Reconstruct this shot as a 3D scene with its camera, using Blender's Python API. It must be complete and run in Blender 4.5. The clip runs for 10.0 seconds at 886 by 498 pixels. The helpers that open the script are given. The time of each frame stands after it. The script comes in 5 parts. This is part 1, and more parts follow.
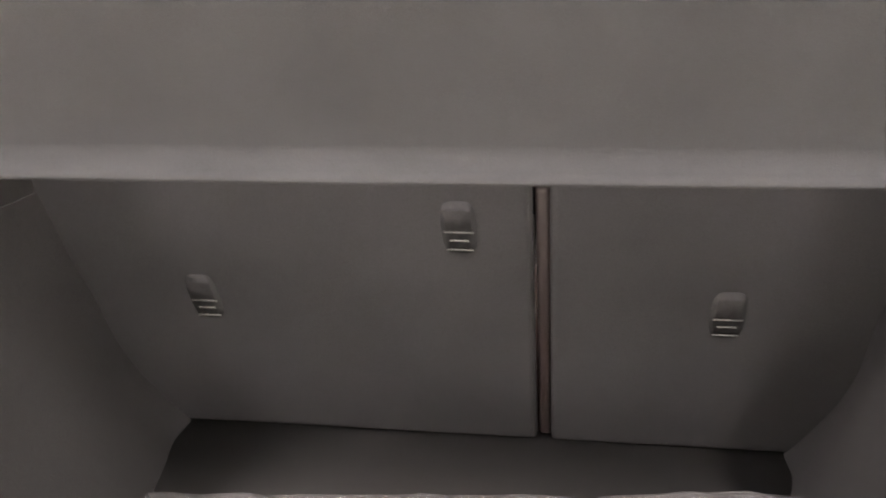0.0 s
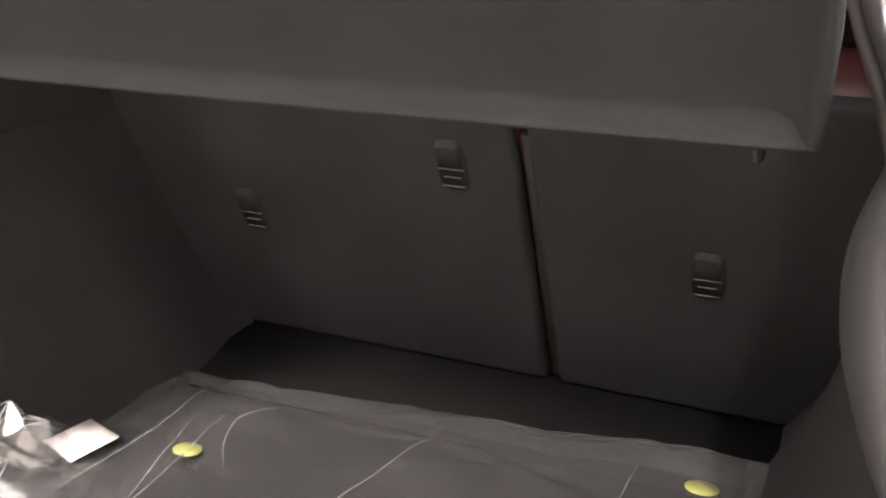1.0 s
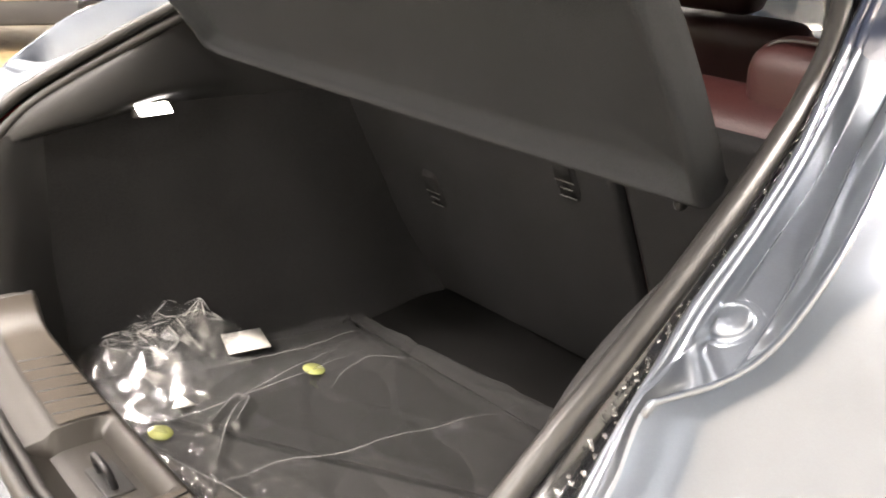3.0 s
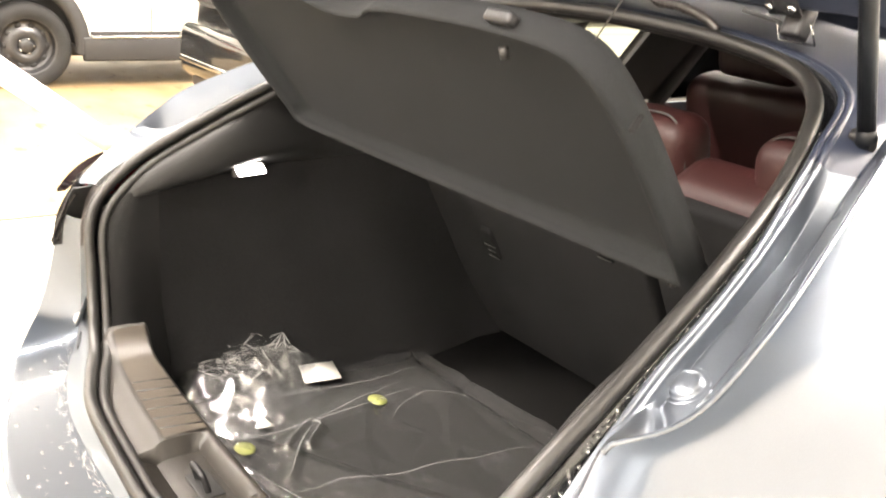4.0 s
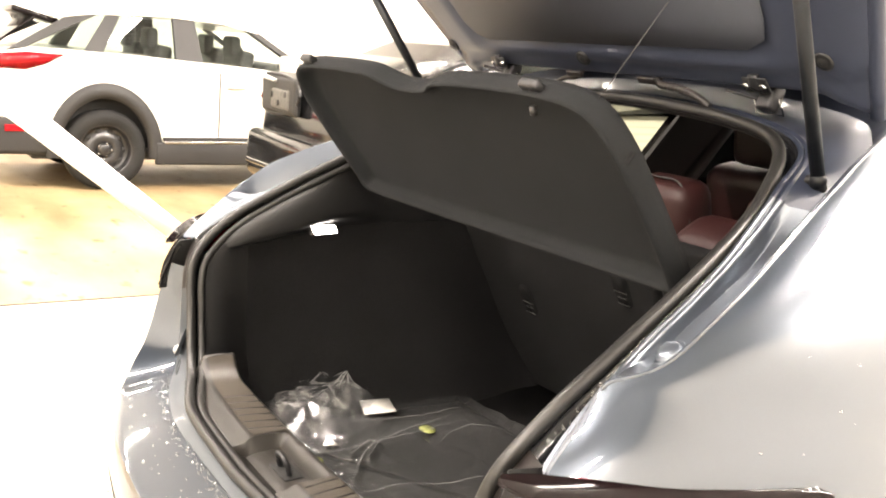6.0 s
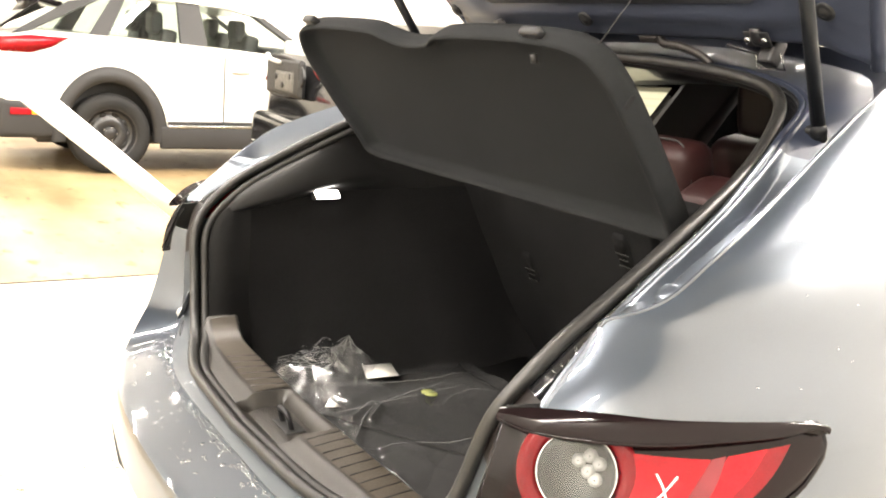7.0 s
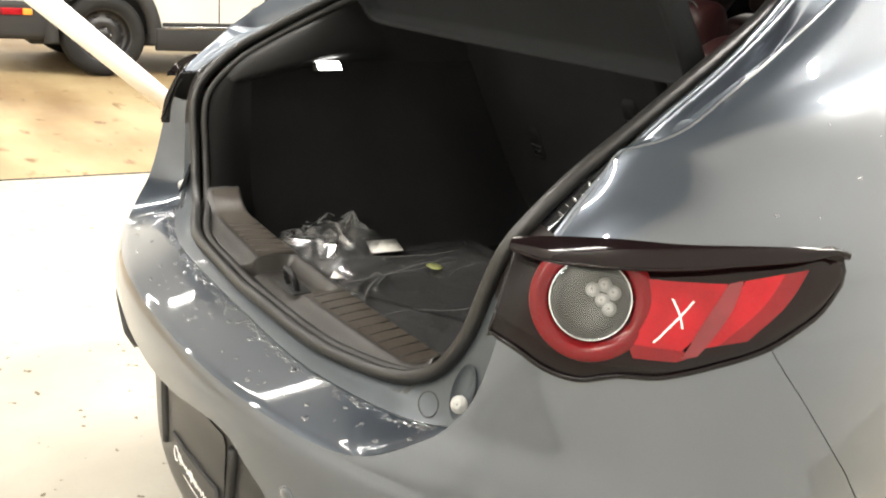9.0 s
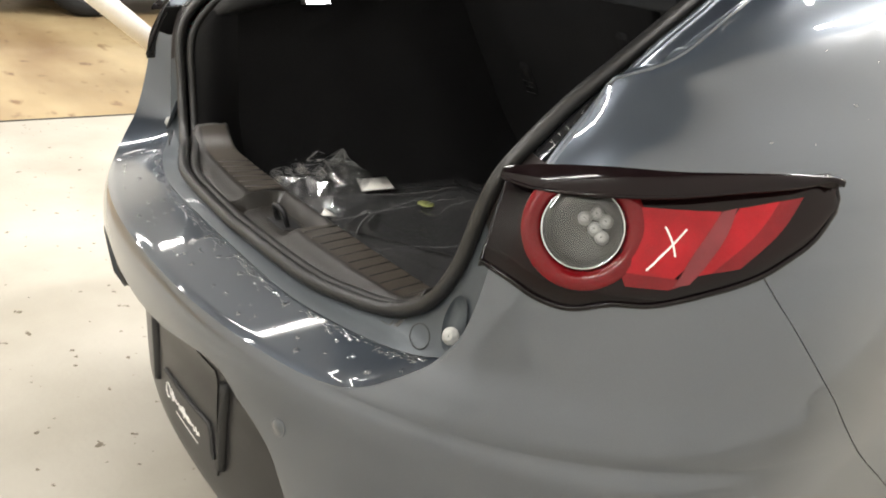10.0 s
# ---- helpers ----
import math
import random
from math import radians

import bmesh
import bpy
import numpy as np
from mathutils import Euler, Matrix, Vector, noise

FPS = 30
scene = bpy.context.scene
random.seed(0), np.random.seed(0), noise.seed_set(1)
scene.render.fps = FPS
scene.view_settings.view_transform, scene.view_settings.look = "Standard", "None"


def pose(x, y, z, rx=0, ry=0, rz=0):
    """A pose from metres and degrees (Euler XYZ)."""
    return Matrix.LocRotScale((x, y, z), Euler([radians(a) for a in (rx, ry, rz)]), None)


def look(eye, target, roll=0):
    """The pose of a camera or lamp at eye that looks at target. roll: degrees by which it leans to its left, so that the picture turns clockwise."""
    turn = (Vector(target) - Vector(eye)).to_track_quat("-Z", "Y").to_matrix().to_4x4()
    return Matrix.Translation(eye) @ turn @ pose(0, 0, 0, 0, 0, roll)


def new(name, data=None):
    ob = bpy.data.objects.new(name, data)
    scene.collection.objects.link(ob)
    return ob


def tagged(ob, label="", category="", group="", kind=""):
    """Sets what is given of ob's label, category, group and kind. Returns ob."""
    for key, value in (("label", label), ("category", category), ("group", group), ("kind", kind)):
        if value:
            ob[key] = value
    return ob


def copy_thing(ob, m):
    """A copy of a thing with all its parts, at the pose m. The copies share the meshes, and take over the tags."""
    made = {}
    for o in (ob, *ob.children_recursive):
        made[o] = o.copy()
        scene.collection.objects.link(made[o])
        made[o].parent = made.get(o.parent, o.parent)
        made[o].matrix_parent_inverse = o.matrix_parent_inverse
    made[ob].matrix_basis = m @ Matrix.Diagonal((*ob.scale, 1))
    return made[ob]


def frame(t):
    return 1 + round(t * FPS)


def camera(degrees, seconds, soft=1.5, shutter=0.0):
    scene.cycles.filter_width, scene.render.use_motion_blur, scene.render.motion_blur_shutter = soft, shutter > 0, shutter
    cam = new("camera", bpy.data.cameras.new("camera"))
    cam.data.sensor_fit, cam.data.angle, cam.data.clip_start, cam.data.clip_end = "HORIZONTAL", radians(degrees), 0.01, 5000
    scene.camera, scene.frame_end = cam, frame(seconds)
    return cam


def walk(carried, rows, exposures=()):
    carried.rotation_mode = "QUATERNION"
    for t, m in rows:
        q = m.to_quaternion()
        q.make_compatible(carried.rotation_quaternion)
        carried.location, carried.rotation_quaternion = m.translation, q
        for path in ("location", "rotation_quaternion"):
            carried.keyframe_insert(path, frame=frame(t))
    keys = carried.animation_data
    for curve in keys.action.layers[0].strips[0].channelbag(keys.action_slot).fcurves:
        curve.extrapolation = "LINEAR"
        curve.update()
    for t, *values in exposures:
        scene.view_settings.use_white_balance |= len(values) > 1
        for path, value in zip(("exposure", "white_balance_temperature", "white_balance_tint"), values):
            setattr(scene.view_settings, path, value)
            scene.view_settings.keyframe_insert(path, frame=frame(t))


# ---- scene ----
import collections
from mathutils import geometry

cam = camera(51.0, 10.0, 1.9, .4)
PATH = [
    (0, (0.171, -0.3, 1.242), (-0.124, 1.597, 0.681), -0.9),
    (0.5, (0.323, -0.305, 1.23), (-0.148, 1.542, 0.627), 0.3),
    (1, (0.502, -0.327, 1.237), (-0.229, 1.42, 0.596), 1.1),
    (1.5, (0.607, -0.27, 1.247), (-0.36, 1.343, 0.566), 1.9),
    (2, (0.697, -0.232, 1.295), (-0.461, 1.24, 0.593), 3.3),
    (2.5, (0.827, -0.193, 1.29), (-0.473, 1.159, 0.595), 3.9),
    (4, (1.119, -0.305, 1.424), (-0.401, 0.827, 0.786), 4.7),
    (4.5, (1.2, -0.347, 1.484), (-0.369, 0.765, 0.933), 4.7),
    (5, (1.283, -0.398, 1.472), (-0.321, 0.701, 1.005), 4.6),
    (5.5, (1.356, -0.456, 1.43), (-0.268, 0.63, 1.005), 4.6),
    (6, (1.397, -0.492, 1.381), (-0.241, 0.581, 0.97), 4.7),
    (7.5, (1.42, -0.493, 1.298), (-0.215, 0.566, 0.846), 4.6),
    (8, (1.42, -0.496, 1.27), (-0.205, 0.562, 0.78), 4.5),
    (8.5, (1.414, -0.504, 1.243), (-0.197, 0.55, 0.701), 4.6),
    (9, (1.413, -0.494, 1.22), (-0.178, 0.556, 0.615), 4.7),
    (9.5, (1.409, -0.493, 1.206), (-0.155, 0.559, 0.538), 4.7),
    (10, (1.41, -0.49, 1.2), (-0.133, 0.562, 0.486), 4.8),
]
EXPOSURE = [(0, 2.08, 6700, 22), (.5, 2.0, 6700, 22), (1, .86, 6700, 22), (1.5, .78, 6700, 20), (2, .92, 6700, 19), (2.5, .72, 6750, 18), (4, .97, 6950, 15), (4.5, 1.03, 7000, 15), (5, .51, 7050, 16),
            (5.5, .41, 7050, 16), (6, .38, 7050, 16), (7.5, .14, 6700, 11), (8, -.18, 6650, 10), (9, -.51, 6550, 10), (9.5, -.62, 6500, 10), (10, -1.04, 6350, 11)]
walk(cam, [(t, look(e, g, r)) for t, e, g, r in PATH], EXPOSURE)


# ---- light ----
world = bpy.data.worlds.new("garage_air")
scene.world = world
world.use_nodes = True
world.node_tree.nodes["Background"].inputs[0].default_value = (.9, .95, 1, 1)
world.node_tree.nodes["Background"].inputs[1].default_value = .15
LAMP_POWER = 205.0

# ---- materials ----
def material(name, color, rough=.5, metal=0.0, coat=0.0, grain=0.0, grain_size=200.0, bump=0.0, stain=0.0, stain_size=3.0,
             spec=.5, rough_var=0.0, random_tint=0.0):
    m = bpy.data.materials.new(name)
    m.use_nodes = True
    nt = m.node_tree
    n, l = nt.nodes, nt.links
    p = n["Principled BSDF"]
    p.inputs["Roughness"].default_value = rough
    p.inputs["Metallic"].default_value = metal
    p.inputs["Coat Weight"].default_value = coat
    p.inputs["Coat Roughness"].default_value = .03
    p.inputs["Specular IOR Level"].default_value = spec
    p.inputs["Base Color"].default_value = (*color, 1)
    tc = n.new("ShaderNodeTexCoord")
    fine = n.new("ShaderNodeTexNoise")
    fine.inputs["Scale"].default_value, fine.inputs["Detail"].default_value = grain_size, 4
    l.new(tc.outputs["Object"], fine.inputs["Vector"])
    big = n.new("ShaderNodeTexNoise")
    big.inputs["Scale"].default_value, big.inputs["Detail"].default_value = stain_size, 5
    l.new(tc.outputs["Object"], big.inputs["Vector"])
    last = None
    if grain or stain:
        def scaled(node, amount, lo):
            mr = n.new("ShaderNodeMapRange")
            mr.inputs["From Min"].default_value, mr.inputs["From Max"].default_value = .3, .7
            mr.inputs["To Min"].default_value, mr.inputs["To Max"].default_value = 1 - amount, 1 + amount
            l.new(node.outputs["Fac"], mr.inputs["Value"])
            return mr
        a, b = scaled(fine, grain, 0), scaled(big, stain, 0)
        mul = n.new("ShaderNodeMath"); mul.operation = "MULTIPLY"
        l.new(a.outputs[0], mul.inputs[0]); l.new(b.outputs[0], mul.inputs[1])
        mix = n.new("ShaderNodeVectorMath"); mix.operation = "SCALE"
        mix.inputs[0].default_value = color
        l.new(mul.outputs[0], mix.inputs["Scale"])
        l.new(mix.outputs[0], p.inputs["Base Color"])
    if rough_var:
        mr = n.new("ShaderNodeMapRange")
        mr.inputs["From Min"].default_value, mr.inputs["From Max"].default_value = .3, .7
        mr.inputs["To Min"].default_value, mr.inputs["To Max"].default_value = max(0, rough - rough_var), min(1, rough + rough_var)
        l.new(big.outputs["Fac"], mr.inputs["Value"])
        l.new(mr.outputs[0], p.inputs["Roughness"])
    if bump:
        b = n.new("ShaderNodeBump")
        b.inputs["Strength"].default_value, b.inputs["Distance"].default_value = bump, .002
        l.new(fine.outputs["Fac"], b.inputs["Height"])
        l.new(b.outputs[0], p.inputs["Normal"])
    return m


def clear(name, color, rough=.02, gloss=.06, haze=0.0, crinkle=0.0, crinkle_size=14.0):
    """Thin glass or film: mostly clear, with gloss that grows towards grazing."""
    m = bpy.data.materials.new(name)
    m.use_nodes = True
    nt = m.node_tree
    n, l = nt.nodes, nt.links
    n.remove(n["Principled BSDF"])
    t, g = n.new("ShaderNodeBsdfTransparent"), n.new("ShaderNodeBsdfGlossy")
    t.inputs["Color"].default_value = (*color, 1)
    g.inputs["Roughness"].default_value = rough
    f = n.new("ShaderNodeFresnel"); f.inputs["IOR"].default_value = 1.45
    add = n.new("ShaderNodeMath"); add.operation, add.use_clamp = "ADD", True
    add.inputs[1].default_value = gloss
    l.new(f.outputs[0], add.inputs[0])
    if crinkle:
        tc, ns = n.new("ShaderNodeTexCoord"), n.new("ShaderNodeTexNoise")
        ns.inputs["Scale"].default_value = crinkle_size * .4
        mp = n.new("ShaderNodeMixRGB"); mp.blend_type = "ADD"; mp.inputs[0].default_value = .12
        vo = n.new("ShaderNodeTexVoronoi"); vo.distance = "CHEBYCHEV"; vo.inputs["Scale"].default_value = crinkle_size
        bp = n.new("ShaderNodeBump"); bp.inputs["Strength"].default_value, bp.inputs["Distance"].default_value = crinkle, .02
        l.new(tc.outputs["Object"], ns.inputs["Vector"]); l.new(tc.outputs["Object"], mp.inputs[1]); l.new(ns.outputs["Color"], mp.inputs[2])
        l.new(mp.outputs[0], vo.inputs["Vector"]); l.new(vo.outputs["Distance"], bp.inputs["Height"])
        l.new(bp.outputs[0], g.inputs["Normal"])
    mix = n.new("ShaderNodeMixShader")
    l.new(add.outputs[0], mix.inputs[0]); l.new(t.outputs[0], mix.inputs[1]); l.new(g.outputs[0], mix.inputs[2])
    out = mix
    if haze:
        d = n.new("ShaderNodeBsdfDiffuse"); d.inputs["Color"].default_value = (.75, .75, .75, 1)
        mix2 = n.new("ShaderNodeMixShader"); mix2.inputs[0].default_value = haze
        l.new(mix.outputs[0], mix2.inputs[1]); l.new(d.outputs[0], mix2.inputs[2])
        out = mix2
    l.new(out.outputs[0], n["Material Output"].inputs[0])
    return m


def glow(name, color, strength):
    m = bpy.data.materials.new(name)
    m.use_nodes = True
    p = m.node_tree.nodes["Principled BSDF"]
    p.inputs["Base Color"].default_value = (.9, .9, .9, 1)
    p.inputs["Emission Color"].default_value = (*color, 1)
    p.inputs["Emission Strength"].default_value = strength
    return m


PAINT = material("grey_blue_metallic_paint", (.044, .0565, .074), .31, .5, 1.0, .05, 900, 0, .03, 2)
PAINT.node_tree.nodes["Principled BSDF"].inputs["Coat IOR"].default_value = 1.82
PAINT_DARK = material("thin_jamb_paint", (.039, .046, .070), .38, .1, .12, .05, 600, 0, .08, 6, .35)
# The body paint again, lightened: the lamps' broad sheen is in the colour.
FLANGE_PAINT = material("wet_sheen_flange_paint", (.145, .165, .195), .33, .85, 1.0, .05, 600, 0, .06, 6)
# Dark copy of the body paint: the lid's shade is put into the colour.
GUTTER = material("shaded_gutter_paint", (.020, .025, .041), .36, .1, .08, .1, 500, .05, .15, 9, .28)
LAMP_FLANK = material("brown_black_lamp_housing", (.016, .013, .0125), .38, 0, 0, .1, 500, .1, .1, 8, .35)
CORNER = material("dark_grained_corner_plastic", (.0105, .0104, .0108), .75, 0, 0, .1, 900, .2, .08, 5, .3)
LED = material("clear_led_plastic", (.42, .43, .42), .12, 0, .4, 0, 100, 0, .1, 60)
CABLE = material("black_cable_sleeve", (.022, .019, .018), .42, 0, 0, .1, 300, .05, .1, 30, .4)
LIP = material("grey_seal_lip", (.015, .0142, .0135), .45, 0, 0, .1, 300, .1, .15, 9, .4)
TRIM_DARK = material("near_black_moulded_trim", (.0125, .0124, .0128), .55, 0, 0, .1, 900, .2, .08, 5, .35)
FLOOR_FELT = material("dark_grey_boot_carpet", (.0190, .0183, .0180), .95, 0, 0, .4, 700, .7, .15, 5, .1)
RUBBER = material("black_rubber", (.0135, .0130, .0124), .38, 0, 0, .2, 120, .12, .25, 12, .5)
# Wet paint; the dark it mirrors is put into the base colour.
CHANNEL = material("wet_channel_dark_reflection", (.013, .0135, .015), .18, .2, .5, .15, 90, .04, .25, 14)
TRIM = material("grey_black_moulded_plastic", (.045, .043, .042), .48, 0, 0, .08, 900, .25, .06, 5, .5)
TRIM_LIGHT = material("charcoal_grained_plastic", (.018, .0158, .0134), .36, 0, 0, .08, 900, .25, .06, 5, .5)
CARPET = material("black_needle_felt_carpet", (.0122, .0121, .0125), .95, 0, 0, .45, 700, .8, .18, 5, .1)
SEAT_FELT = material("dark_felt_seat_back", (.0152, .0153, .0160), .95, 0, 0, .35, 700, .7, .15, 5, .1)
FELT = material("dark_felt_shelf_board", (.0132, .0142, .0154), .9, 0, 0, .25, 800, .5, .10, 6, .15)
VALANCE = material("dark_satin_bumper_plastic", (.018, .0172, .0168), .30, 0, 0, .1, 500, .1, .15, 5, .25)
# The sill's plastic, lighter and tan: light falling on the top is painted in.
TREAD = material("tan_lit_tread_plastic", (.046, .038, .0295), .40, 0, 0, .1, 700, .2, .12, 9, .5)
JAMB_PAINT = material("thin_matt_jamb_paint", (.064, .074, .083), .40, .3, .08, .05, 600, 0, .08, 6)
CHROME = material("bright_steel", (.6, .6, .6), .18, 1.0)
STEEL = material("satin_dark_steel", (.040, .040, .043), .38, .7, 0, .1, 200, 0, .15, 15)
BLACK_GLOSS = material("gloss_black_plastic", (.006, .0042, .0046), .12, 0, 0, 0, 100, 0, .1, 9, .22)
BROW = material("smoked_brow", (.006, .003, .0035), .07, 0, 0, 0, 100, 0, .1, 9, .2)
STRUT = material("black_strut_tube", (.0075, .0085, .0105), .35, 0, 0, .1, 300, .05, .2, 12, .22)
BLACK = material("matt_black_plastic", (.013, .013, .0132), .55, 0, 0, .15, 500, .2)
RED_LEATHER = material("burgundy_leather", (.029, .0064, .0060), .5, 0, 0, .12, 260, .3, .12, 5)
RED_LENS = material("red_lamp_lens", (.115, .003, .005), .10, 0, .08, 0, 100, 0, .12, 14, .28)
RED_BRIGHT = material("bright_red_reflector", (.29, .005, .010), .12, 0, .05, .10, 700, 0, .22, 16, .28)
RED_DEEP = material("deep_red_lens", (.15, .005, .008), .12, 0, .05, .10, 700, 0, .2, 16, .28)
RED_FOLD = material("milky_red_fold", (.16, .018, .024), .14, 0, .1, 0, 100, 0, .15, 30, .4)
RED_DARK = material("smoked_red_lens", (.0075, .003, .003), .12, 0, 0, 0, 100, 0, .1, 12, .2)
WHITE_MARK = material("white_crayon", (.85, .83, .8), .8, 0, 0, .15, 300)
MILKY = material("milky_plastic", (.40, .40, .38), .35, 0, 0, .12, 200, .1)
PAPER = material("white_paper_label", (.82, .80, .75), .8, 0, 0, .04, 90)
YELLOW = material("yellow_sticker", (.21, .225, .065), .6, 0, 0, .06, 60)
WHITE_PAINT = material("white_car_paint", (.60, .585, .53), .3, 0, .6, .02, 300, 0, .03, 2)
BLACK_PAINT = material("black_car_paint", (.010, .010, .011), .12, 0, .2, .1, 300, 0, 0, 3, .4)
CLADDING = material("dark_grey_cladding", (.014, .0135, .0134), .6, 0, 0, .15, 300, .3, .15, 4)
RIM_BLACK = material("black_wheel_paint", (.016, .016, .017), .35, 0, .2, .15, 120, .1, .2, 9)
TYRE = material("tyre_rubber", (.012, .0118, .0115), .75, 0, 0, .2, 90, .3, .25, 6, .3)
WALL = material("white_wall_paint", (.82, .81, .77), .7, 0, 0, .03, 40, .1, .05, .6)
CEILING = material("grey_ceiling", (.17, .17, .165), .8, 0, 0, .04, 30, .1, .06, .5)
POLE = material("white_pole_paint", (.88, .88, .86), .5, 0, 0, .04, 80)
GLASS = clear("window_glass", (.82, .86, .84), .01, .03)
TINT = clear("tinted_window_glass", (.55, .58, .57), .01, .05)
LENS = clear("clear_lamp_lens", (.92, .92, .92), .03, .05)
FILM = clear("crumpled_clear_film", (.93, .93, .93), .08, .08, .036, .05, 7)
FILM_BRIGHT = clear("bunched_clear_film", (.95, .95, .95), .10, .07, .03)
FILM_RIDGE = clear("white_film_ridge", (.9, .9, .9), .12, .25, .28)
FILM_EDGE = clear("folded_film_edge", (.9, .9, .9), .14, .16, .13)
DROP = clear("water_drop", (.95, .95, .97), .01, .22)
TUBE_LIGHT = glow("fluorescent_tube", (1, .97, .9), 14)
PANEL = material("smooth_dark_panel", (.078, .084, .104), .55, 0, 0, 0, 100, 0, .1, 4, .45)
BOWL = material("silvered_lamp_bowl", (.062, .066, .062), .5, .5, 0, .05, 300)
SPLIT = material("dark_red_seat_edge", (.0105, .0065, .0062), .6, 0, 0, .15, 200)
BOOT_LIGHT = glow("boot_lamp_lens", (1, .98, .94), 30)


# Pale striped sheet that imitates the bright view through a window.
def view_sheet():
    m = bpy.data.materials.new("bright_view_sheet")
    m.use_nodes = True
    n, l = m.node_tree.nodes, m.node_tree.links
    d, t, mix = n["Principled BSDF"], n.new("ShaderNodeBsdfTranslucent"), n.new("ShaderNodeMixShader")
    tc, bars, ramp = n.new("ShaderNodeTexCoord"), n.new("ShaderNodeTexWave"), n.new("ShaderNodeValToRGB")
    bars.bands_direction, bars.inputs["Scale"].default_value, bars.inputs["Distortion"].default_value = "Z", 14, .4
    ramp.color_ramp.elements[0].color, ramp.color_ramp.elements[1].color = (.22, .22, .165, 1), (.27, .265, .20, 1)
    ramp.color_ramp.elements[1].position = .35
    l.new(tc.outputs["Object"], bars.inputs["Vector"]); l.new(bars.outputs["Fac"], ramp.inputs[0])
    l.new(ramp.outputs[0], d.inputs["Base Color"]); l.new(ramp.outputs[0], t.inputs["Color"])
    mix.inputs[0].default_value = .7
    l.new(d.outputs[0], mix.inputs[1]); l.new(t.outputs[0], mix.inputs[2]); l.new(mix.outputs[0], n["Material Output"].inputs[0])
    return m


VIEW_SHEET = view_sheet()


def floor_material():
    """Pale sealed concrete near the car, tan and dirty past a joint, with specks and stains."""
    m = material("workshop_concrete", (.6, .58, .54), .55)
    nt = m.node_tree
    n, l = nt.nodes, nt.links
    p = n["Principled BSDF"]
    tc = n.new("ShaderNodeTexCoord")
    sep = n.new("ShaderNodeSeparateXYZ")
    l.new(tc.outputs["Object"], sep.inputs[0])
    def noise_at(scale, detail=6, stretch=(1, 1, 1)):
        mp = n.new("ShaderNodeMapping"); mp.inputs["Scale"].default_value = stretch
        l.new(tc.outputs["Object"], mp.inputs[0])
        t = n.new("ShaderNodeTexNoise"); t.inputs["Scale"].default_value, t.inputs["Detail"].default_value = scale, detail
        l.new(mp.outputs[0], t.inputs["Vector"])
        return t.outputs["Fac"]
    def ramp(fac, lo, hi, a, b):
        r = n.new("ShaderNodeValToRGB")
        r.color_ramp.elements[0].position, r.color_ramp.elements[1].position = lo, hi
        r.color_ramp.elements[0].color, r.color_ramp.elements[1].color = (*a, 1), (*b, 1)
        l.new(fac, r.inputs[0])
        return r.outputs[0]
    def mixed(fac, a, b, mode="MIX"):
        x = n.new("ShaderNodeMix"); x.data_type, x.blend_type = "RGBA", mode
        if isinstance(fac, float): x.inputs[0].default_value = fac
        else: l.new(fac, x.inputs[0])
        l.new(a, x.inputs[6]); l.new(b, x.inputs[7])
        return x.outputs[2]
    pale = ramp(noise_at(1.3), .3, .7, (.27, .245, .195), (.43, .405, .35))
    specks = ramp(noise_at(26, 2), .69, .72, (1, 1, 1), (.30, .25, .18))
    pale = mixed(1.0, pale, specks, "MULTIPLY")
    tan = ramp(noise_at(.9, 7, (.5, 1.6, 1)), .35, .68, (.20, .125, .055), (.42, .325, .18))
    spots = ramp(noise_at(6, 3, (.6, 1.4, 1)), .62, .72, (1, 1, 1), (.45, .33, .22))
    tan = mixed(1.0, tan, spots, "MULTIPLY")
    edge = n.new("ShaderNodeMath"); edge.operation = "LESS_THAN"; edge.inputs[1].default_value = -3.42
    l.new(sep.outputs[0], edge.inputs[0])
    l.new(mixed(edge.outputs[0], pale, tan), p.inputs["Base Color"])
    rr = n.new("ShaderNodeMapRange")
    rr.inputs["To Min"].default_value, rr.inputs["To Max"].default_value = .35, .7
    l.new(noise_at(2.1), rr.inputs["Value"]); l.new(rr.outputs[0], p.inputs["Roughness"])
    b = n.new("ShaderNodeBump"); b.inputs["Strength"].default_value, b.inputs["Distance"].default_value = .3, .003
    l.new(noise_at(60), b.inputs["Height"]); l.new(b.outputs[0], p.inputs["Normal"])
    return m


# ---- building blocks ----
def part(name, bm, mat, parent=None, label="", flat=False):
    me = bpy.data.meshes.new(name)
    bm.to_mesh(me)
    bm.free()
    for f in me.polygons:
        f.use_smooth = not flat
    for one in (mat if isinstance(mat, (list, tuple)) else (mat,)):
        me.materials.append(one)
    ob = new(name, me)
    if parent:
        ob.parent = parent
    if label:
        tagged(ob, label)
    return ob


def thing(name, label, category, at=(0, 0, 0), group="", kind=""):
    ob = new(name)
    ob.empty_display_size = .1
    ob.matrix_world = pose(*at)
    return tagged(ob, label, category, group, kind)


def sharp(ob, angle=35):
    ob.data.set_sharp_from_angle(angle=radians(angle))
    return ob


def thick(ob, t, offset=-1):
    m = ob.modifiers.new("thickness", "SOLIDIFY")
    m.thickness, m.offset = t, offset
    uses = collections.Counter(k for f in ob.data.polygons for k in f.edge_keys)
    for e in ob.data.edges:                                  # crisp rims
        if uses[e.key] == 1:
            e.use_edge_sharp = True
    return ob


